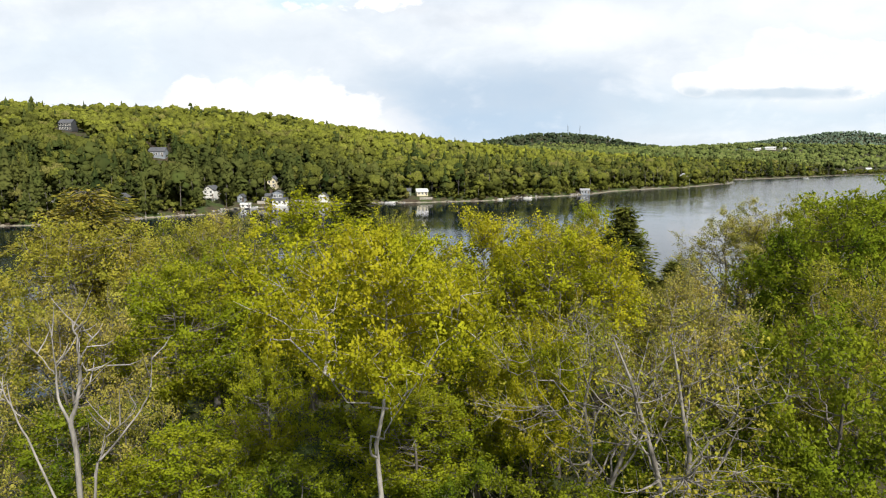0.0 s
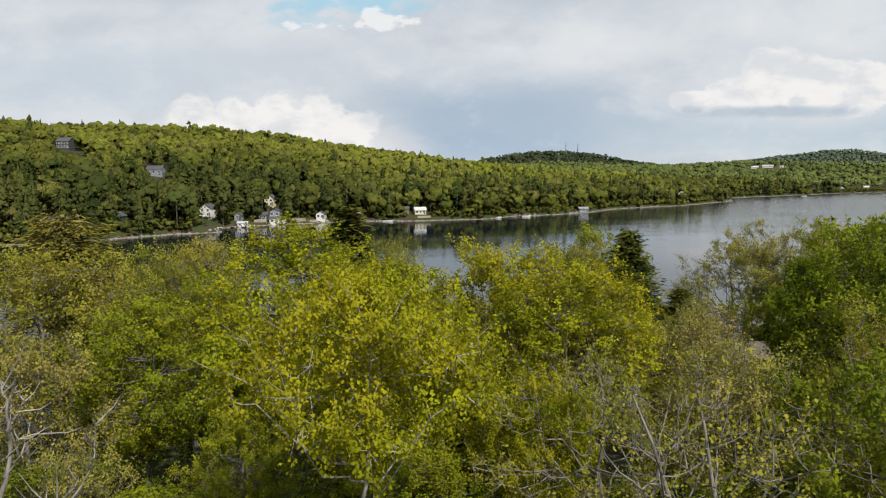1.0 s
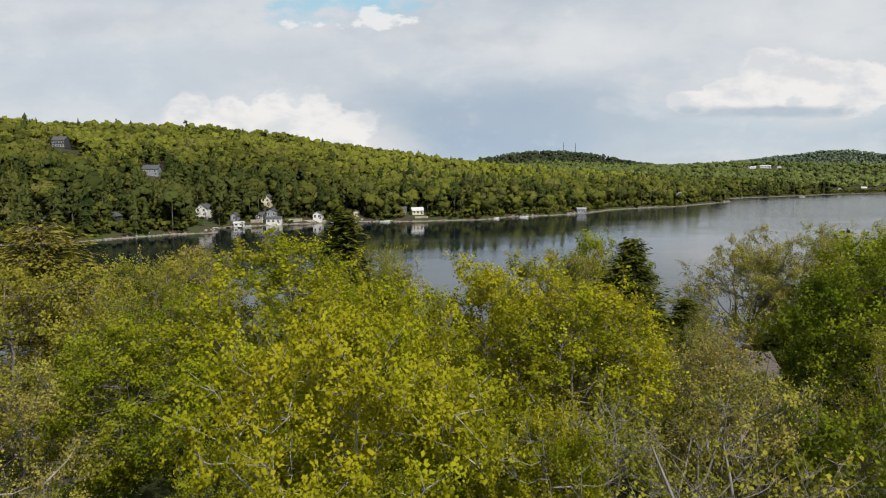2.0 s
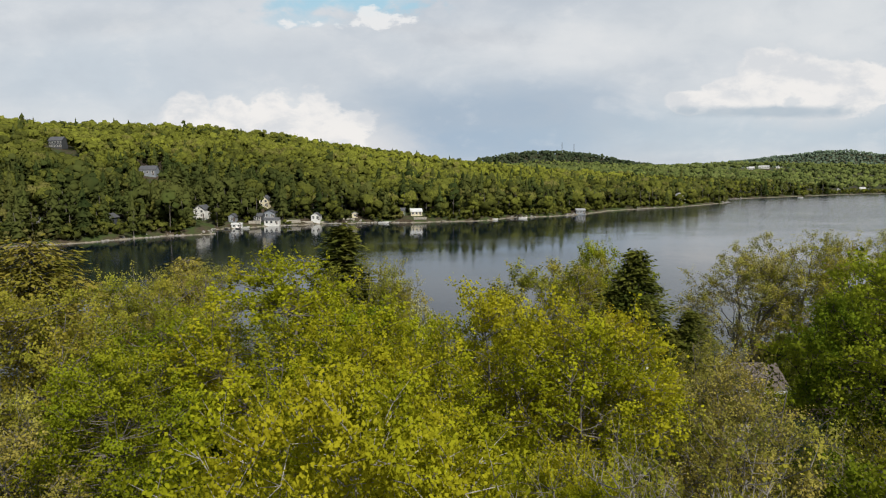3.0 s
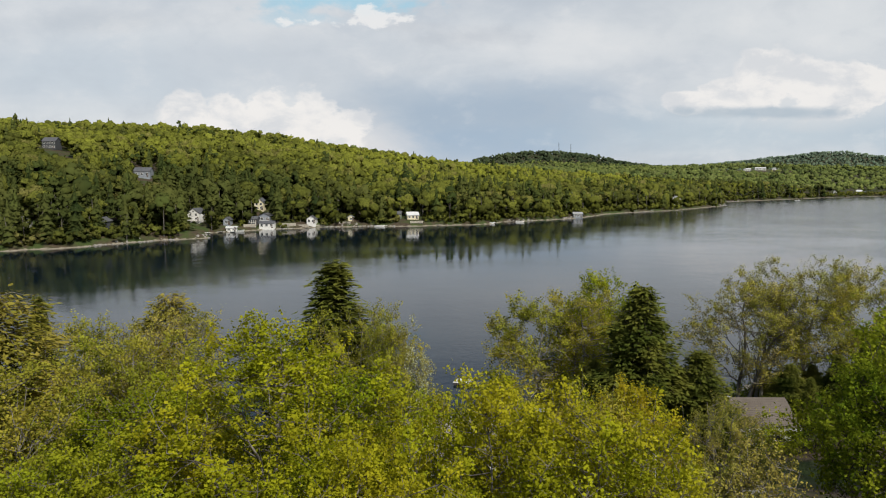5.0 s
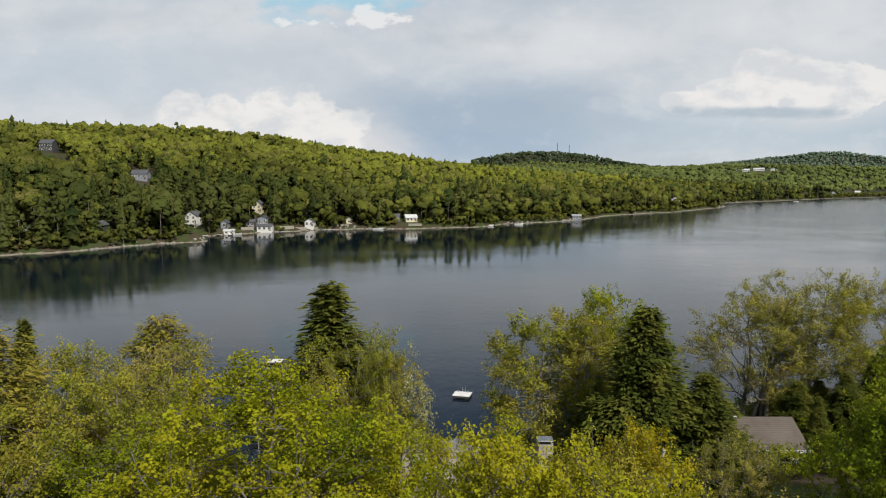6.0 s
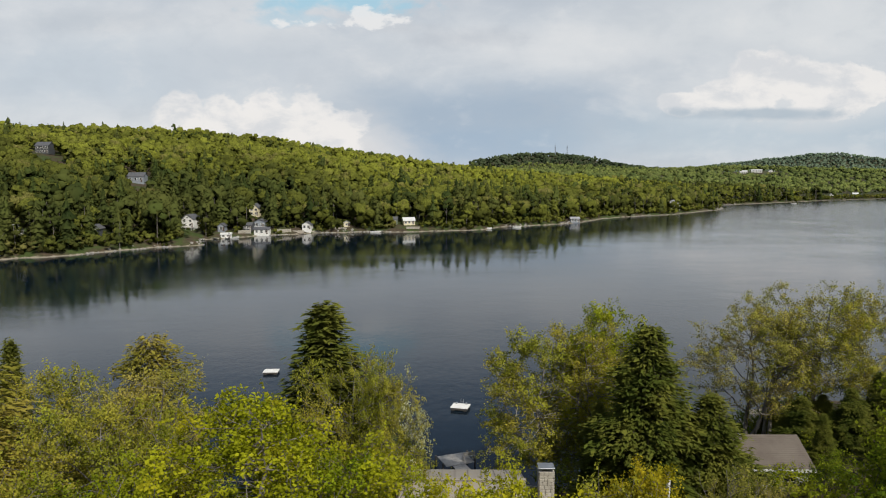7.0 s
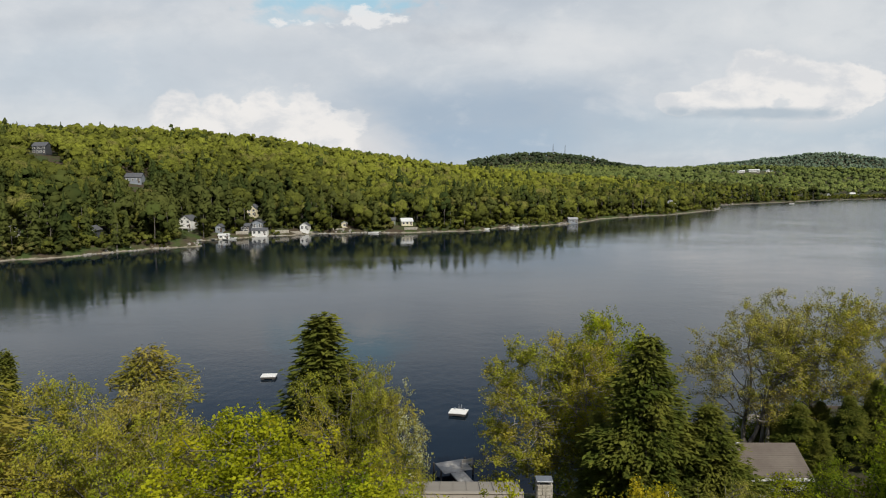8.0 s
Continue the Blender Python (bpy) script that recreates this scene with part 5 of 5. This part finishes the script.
def shore_rocks():
    """Loose pale rocks along the far waterline."""
    rng = np.random.default_rng(31)
    V, F, n = [], [], 0
    line = np.array([p for p in FAR_SHORE if -270 < p[0] < 400], float)
    seg = np.hypot(*np.diff(line, axis=0).T)
    at = np.concatenate([[0], np.cumsum(seg)])
    for s in np.sort(rng.uniform(0, at[-1], 1500)):
        if math.sin(s * 0.05) + 0.8 * math.sin(s * 0.13 + 2) < 0.2 + 0.6 * (s > 330):
            continue
        p = np.array([np.interp(s, at, line[:, 0]), np.interp(s, at, line[:, 1])]) + rng.normal(0, 1.3, 2)
        d = float(shore_distance(p[0], p[1]))
        if not -1.5 < d < 2.5:
            continue
        r = rng.uniform(0.2, 0.75)
        ring = np.linspace(0, 2 * math.pi, 6, endpoint=False) + rng.uniform(0, 1)
        rad = r * rng.uniform(0.7, 1.3, 6)
        z = gz(p[0], p[1])
        low = np.stack([p[0] + rad * np.cos(ring), p[1] + rad * np.sin(ring), np.full(6, min(z, 0) - 0.4)], 1)
        mid = np.stack([p[0] + rad * 0.9 * np.cos(ring), p[1] + rad * 0.9 * np.sin(ring), max(z, 0) + r * rng.uniform(0.3, 0.6, 6)], 1)
        top = np.array([[p[0], p[1], max(z, 0) + r * 0.85]])
        V += [low, mid, top]
        for i in range(6):
            j = (i + 1) % 6
            F += [(n + i, n + j, n + 6 + j), (n + i, n + 6 + j, n + 6 + i), (n + 6 + i, n + 6 + j, n + 12)]
        n += 13
    tagged(new("shore_rocks", mesh_of("shore_rocks", np.vstack(V), F, SHORE_ROCK)), "pale boulders and stones along the far waterline", "rocks", kind="stuff")


shore_rocks()


def retaining_wall(x, y, length, height, turn):
    """A low wall of tan field boulders that holds a terrace over the water."""
    rng = random.Random(int(abs(x) * 10))
    ob = thing("stone_wall", "tan boulder retaining wall along the far shore", "stone wall", pose(x, y, gz(x, y) - 0.3, 0, 0, turn), "retaining walls on the far shore")
    part("core", box(0, 0.35, height / 2 - 0.2, length - 0.3, 0.5, height + 0.2), MORTAR, ob)
    rows = max(2, int(height / 0.45))
    for r in range(rows):
        p = -length / 2
        while p < length / 2 - 0.2:
            b = min(rng.uniform(0.5, 1.1), length / 2 - p)
            part("stone", box(p + b / 2, rng.uniform(-0.1, 0.1), (r + 0.5) * height / rows, b - 0.05, 0.6, height / rows - 0.04, 0.07, rng.uniform(-0.1, 0.1)), STONE, ob)
            p += b


for x, y, length, height, turn in ((-85.5, 338.5, 8, 1.7, 24), (-79.0, 342.5, 6, 1.3, 28), (-101.5, 327.5, 6, 1.6, 36), (-71.0, 348.0, 5, 1.0, 22), (-22.0, 355.5, 7, 1.2, 8), (-59.0, 351.5, 6, 0.9, 14)):
    retaining_wall(x, y, length, height, turn)


def radio_mast(x, y, h):
    z = gz(x, y)
    ob = thing("radio_mast", "thin steel lattice radio mast on the wooded hill", "radio mast", pose(x, y, z), "masts on the hill")
    for k in range(3):
        a = k * 2.094
        part("leg", rod((1.0 * math.cos(a), 1.0 * math.sin(a), -1), (0.5 * math.cos(a), 0.5 * math.sin(a), h), 0.45, 0.34, 5), DARK_WOOD, ob)
    for i in range(12):
        zz = h * (i + 0.5) / 12
        part("brace", rod((0.8, 0, zz), (-0.4, 0.7, zz + h / 24), 0.12, None, 4), DARK_WOOD, ob)
    part("antenna", rod((0, 0, h - 1), (0, 0, h + 5), 0.25, 0.1, 5), METAL, ob)


radio_mast(326, 2260, 38)
radio_mast(365, 2260, 36)

# ---- house on the near bank ----
def near_house():
    x0, x1, yr, ye, zr, ze = -2.85, 3.8, 36.7, 33.0, 12.0, 10.95
    z0 = 7.0
    ob = thing("house", "brown cabin with a tan standing-seam metal roof", "house", pose(0, 0, 0))
    part("wall", box((x0 + x1) / 2, (ye + 2 * yr - ye) / 2, (z0 - 1 + ze - 0.15) / 2, x1 - x0 - 0.5, 2 * (yr - ye) - 0.6, ze - z0 + 0.85), BROWN_PAINT, ob)
    roof = part("roof", roof_slab(x0, x1, yr, ye, zr, ze), TAN_METAL, ob)
    n = 9
    for s in (1, -1):
        for i in range(n + 1):
            x = x0 + 0.03 + (x1 - x0 - 0.06) * i / n
            seam = bmesh.new()
            L = math.hypot(yr - ye, zr - ze)
            ang = math.atan2(zr - ze, yr - ye)
            add_box(seam, 0, 0, 0, 0.028, L - 0.1, 0.035)
            bmesh.ops.rotate(seam, matrix=Matrix.Rotation(ang * s, 3, "X"), verts=seam.verts)
            bmesh.ops.translate(seam, vec=(x, yr - s * (yr - ye) / 2, (zr + ze) / 2 + 0.03), verts=seam.verts)
            part("seam", seam, TAN_METAL, roof)
    part("ridge_cap", box((x0 + x1) / 2, yr, zr + 0.05, x1 - x0 + 0.04, 0.28, 0.06, 0.015), TAN_METAL, roof)
    part("vent_pipe", rod((0.6, 35.9, 11.6), (0.6, 35.9, 12.15), 0.05), DARK_WOOD, roof)
    part("fascia", box((x0 + x1) / 2, ye - 0.03, ze - 0.1, x1 - x0, 0.05, 0.2), WHITE_PAINT, ob)
    for wx in (-0.6, 1.4, 3.2):
        window(ob, wx, ye + 0.26, 9.8, 1.1, 1.2, WHITE_PAINT)
    return ob


def roof_slab(x0, x1, yr, ye, zr, ze):
    bm = gable_roof(x1 - x0, 2 * (yr - ye), zr - ze, 0.0, 0.12)
    bmesh.ops.translate(bm, vec=((x0 + x1) / 2, yr, ze), verts=bm.verts)
    return bm


near_house()


def stone_chimney():
    cx, cy, w, d, top = 5.0, 37.6, 0.78, 0.66, 12.2
    ob = thing("chimney", "pale fieldstone chimney with a metal cap", "chimney", pose(cx, cy, 0))
    part("core", box(0, 0, (6.5 + top) / 2, w - 0.08, d - 0.08, top - 6.5), MORTAR, ob)
    rng = random.Random(5)
    z = 9.8
    while z < top - 0.05:
        h = rng.uniform(0.13, 0.22)
        for side, (ln, off) in enumerate(((w, d / 2), (d, w / 2), (w, d / 2), (d, w / 2))):
            p = -ln / 2
            while p < ln / 2 - 0.04:
                b = min(rng.uniform(0.18, 0.4), ln / 2 - p)
                bm = box(p + b / 2, -off + 0.02, z + h / 2, b - 0.02, 0.09 + rng.uniform(0, 0.03), h - 0.02, 0.012)
                bmesh.ops.rotate(bm, matrix=Matrix.Rotation(side * math.pi / 2, 3, "Z"), verts=bm.verts)
                part("stone", bm, STONE, ob)
                p += b
        z += h
    cap = part("cap", box(0, 0, top + 0.2, w + 0.1, d + 0.1, 0.06, 0.015), METAL, ob, "flat galvanised metal cap")
    for sx in (-1, 1):
        for sy in (-1, 1):
            part("cap_leg", box(sx * 0.3, sy * 0.24, top + 0.08, 0.06, 0.06, 0.18), METAL, cap)
    return ob


stone_chimney()


def shore_cabin():
    """The cabin with the brown shingle roof by the water."""
    x0, x1, yr, ye, zr, ze = 18.6, 27.4, 55.3, 52.2, 7.35, 5.85
    ob = thing("cabin", "low cabin with a brown shingle roof by the shore", "cabin", pose(0, 0, 0))
    g = gz(23, 54)
    part("wall", box((x0 + x1) / 2, yr, (g - 1 + ze) / 2, x1 - x0 - 0.6, 2 * (yr - ye) - 0.7, ze - g + 1), WHITE_PAINT, ob)
    roof = part("roof", roof_slab(x0, x1, yr, ye, zr, ze), SHINGLE, ob)
    L, ang = math.hypot(yr - ye, zr - ze), math.atan2(zr - ze, yr - ye)
    for i in range(16):
        k = (i + 0.5) / 16
        bm = bmesh.new()
        add_box(bm, 0, 0, 0, x1 - x0, L / 16 + 0.02, 0.02)
        bmesh.ops.rotate(bm, matrix=Matrix.Rotation(ang - 0.06, 3, "X"), verts=bm.verts)
        bmesh.ops.translate(bm, vec=((x0 + x1) / 2, ye + (yr - ye) * k, ze + (zr - ze) * k + 0.02), verts=bm.verts)
        part("shingle_course", bm, SHINGLE, roof)
    part("fascia", box((x0 + x1) / 2, ye - 0.04, ze - 0.12, x1 - x0, 0.06, 0.22), WHITE_PAINT, ob)
    part("vent", box(22.6, yr - 0.3, zr + 0.08, 0.35, 0.3, 0.25, 0.03), METAL, ob)
    for wx in (20.5, 23, 25.5):
        window(ob, wx, ye + 0.28, ze - 1.1, 1.1, 1.0, WHITE_PAINT)


shore_cabin()


# ---- rafts, dock, pole ----
def swim_raft(x, y, turn, label, ladder=True):
    ob = thing("swim_raft", label, "swim raft", Matrix.LocRotScale((x, y, 0.0), Euler((0, 0, radians(turn))), (0.70, 0.74, 0.85)), "rafts on the lake")
    part("frame", box(0, 0, 0.25, 2.9, 2.3, 0.3, 0.02), DARK_WOOD, ob)
    for i in range(15):
        part("plank", box(-1.42 + i * 0.203, 0, 0.43, 0.19, 2.45, 0.05), WHITE_PAINT, ob)
    for sx in (-1, 1):
        part("float", rod((sx * 1.05, -1.1, 0.0), (sx * 1.05, 1.1, 0.0), 0.28), DARK_WOOD, ob)
    if ladder:
        lad = part("ladder", rod((-0.25, 1.24, -0.4), (-0.25, 1.24, 1.15), 0.035), METAL, ob)
        part("rail", rod((0.25, 1.24, -0.4), (0.25, 1.24, 1.15), 0.035), METAL, lad)
        for k in range(4):
            part("rung", rod((-0.25, 1.24, -0.2 + 0.3 * k), (0.25, 1.24, -0.2 + 0.3 * k), 0.025), METAL, lad)
        part("cleat", box(-0.9, 0.9, 0.56, 0.3, 0.22, 0.2, 0.03), METAL, ob)
        part("cleat", box(0.8, 0.95, 0.58, 0.25, 0.2, 0.24, 0.03), METAL, ob)


swim_raft(-26.4, 97.4, 4, "white-decked square swim raft on dark floats", False)
swim_raft(0.7, 82.4, -14, "white-decked swim raft with a ladder and cleats")


def near_dock():
    ob = thing("dock", "weathered grey timber dock with an L-shaped end", "dock", pose(2.0, 60.2, 0.0, 0, 0, 22))
    for i in range(30):
        part("plank", box(0.15, -3.0 + i * 0.255, 0.72, 1.3, 0.24, 0.05), DOCK_WOOD, ob)
    for i in range(10):
        part("plank", box(0.35, 4.75 + i * 0.255, 0.72, 2.9, 0.24, 0.05), DOCK_WOOD, ob)
    for sx in (-0.4, 0.7):
        part("beam", box(sx, 1.0, 0.6, 0.1, 9.0, 0.18), DARK_WOOD, ob)
    for px, py in ((-0.5, 0), (0.8, 0), (-1.3, 5.0), (2.0, 5.0), (-1.3, 7.0), (2.0, 7.0)):
        part("post", rod((px, py, -2.5), (px, py, 0.95), 0.09), DARK_WOOD, ob)
    bench = part("bench", box(1.45, 5.3, 1.15, 1.2, 0.4, 0.06), DOCK_WOOD, ob)
    part("backrest", box(1.45, 5.1, 1.45, 1.2, 0.05, 0.35), DOCK_WOOD, bench)
    for sx in (0.9, 2.0):
        part("leg", box(sx, 5.3, 0.93, 0.08, 0.36, 0.4), DOCK_WOOD, bench)


near_dock()
g = gz(10.9, 35.4)
mast = thing("pole", "weathered white wooden pole beside the hemlocks", "pole", pose(10.9, 35.4, g))
part("shaft", rod((0, 0, -0.2), (0, 0, 12.7 - g), 0.11, 0.09, 10), WHITE_PAINT, mast)
part("cap", rod((0, 0, 12.7 - g), (0, 0, 12.78 - g), 0.12, 0.06, 10), METAL, mast)


def terrace_wall(x, y, z, length):
    """A low dry-stone wall of pale fieldstone."""
    rng = random.Random(int(x * 10 + z * 7))
    ob = thing("stone_wall", "low dry wall of pale fieldstones on the bank", "stone wall", pose(x, y, z, 0, 0, 6), "terrace walls")
    part("core", box(0, 0.12, 0.1, length - 0.1, 0.3, 0.6), MORTAR, ob)
    for row in range(3):
        p = -length / 2
        while p < length / 2 - 0.1:
            b = min(rng.uniform(0.25, 0.5), length / 2 - p)
            bm = box(p + b / 2, rng.uniform(-0.04, 0.04), 0.1 + row * 0.21, b - 0.03, 0.42, 0.19, 0.03, rng.uniform(-0.05, 0.05))
            part("stone", bm, STONE, ob)
            p += b


terrace_wall(16.0, 36.2, gz(16.0, 36.2), 2.6)
terrace_wall(15.6, 34.6, gz(15.6, 34.6) - 0.1, 2.4)

# ---- shrubs under the trees ----
rng = random.Random(21)
spots = 0
while spots < 14:
    x, y = rng.uniform(-16, 17), rng.uniform(6, 34)
    if abs(x) > 4 + 0.55 * (y + 8) or (-4 < x < 7 and y > 29):
        continue
    k = rng.choice((0, 0, 0, 1, 2))
    plant("shrub", SHRUB[k], x, y, gz(x, y) + rng.uniform(2.0, 3.8), 3.6, ("bushy shrub in deep green leaf", "bushy shrub in fresh lime-green leaf", "bushy shrub with olive spring leaves")[k],
          "shrub", rng.uniform(0, 6), rng.uniform(0.9, 1.2), "undergrowth on the near bank")
    spots += 1


def undergrowth():
    """Ferns, seedlings and low suckers over the wooded bank."""
    rng = np.random.default_rng(31)
    n, k = 1300, 40
    X, Y = rng.uniform(-24, 24, n), rng.uniform(1, 34, n)
    keep = ~((X > -3) & (X < 5) & (Y > 31))
    X, Y = X[keep], Y[keep]
    H, W = rng.uniform(0.3, 1.5, len(X)), rng.uniform(0.3, 0.8, len(X))
    D = rng.normal(size=(len(X), k, 3))
    D /= np.linalg.norm(D, axis=2)[..., None]
    D[..., 2] = np.abs(D[..., 2])
    C = D * np.stack([W, W, H], 1)[:, None] * rng.uniform(0.4, 1.0, (len(X), k, 1)) + np.stack([X, Y, ground_z(X, Y)], 1)[:, None]
    V, F, soft = leaf_faces(C.reshape(-1, 3), 0.10, rng, 0.6, D.reshape(-1, 3))
    t = np.clip(np.repeat(rng.normal(0.35, 0.2, len(X)), k) + rng.normal(0, 0.1, len(X) * k), 0, 1)
    tagged(new("undergrowth", mesh_of("undergrowth", V, F, LEAF_GREEN, t, normals=soft)), "low green seedlings and ferns under the trees", "undergrowth", kind="stuff")


undergrowth()

# bushes in front of the shore cabin and along the near waterline
for x, y, h, k in ((19.8, 50.2, 2.6, 0), (22.4, 50.0, 2.2, 0), (24.8, 50.4, 2.4, 1), (27.6, 50.2, 2.0, 0), (29.3, 53.0, 1.6, 0), (30.5, 58.0, 2.0, 0),
                   (33.5, 68.5, 3.2, 0), (30.0, 71.0, 2.6, 0), (36.5, 71.5, 3.4, 0), (9.0, 59.0, 3.0, 1), (3.8, 57.5, 2.4, 2), (-5.0, 56.0, 3.4, 1), (14.0, 60.0, 3.4, 0)):
    plant("shrub", SHRUB[k], x, y, gz(x, y) + h, 3.6, ("bushy shrub in deep green leaf", "bushy shrub in fresh lime-green leaf", "bushy shrub with olive spring leaves")[k],
          "shrub", x, 1.2, "undergrowth on the near bank")
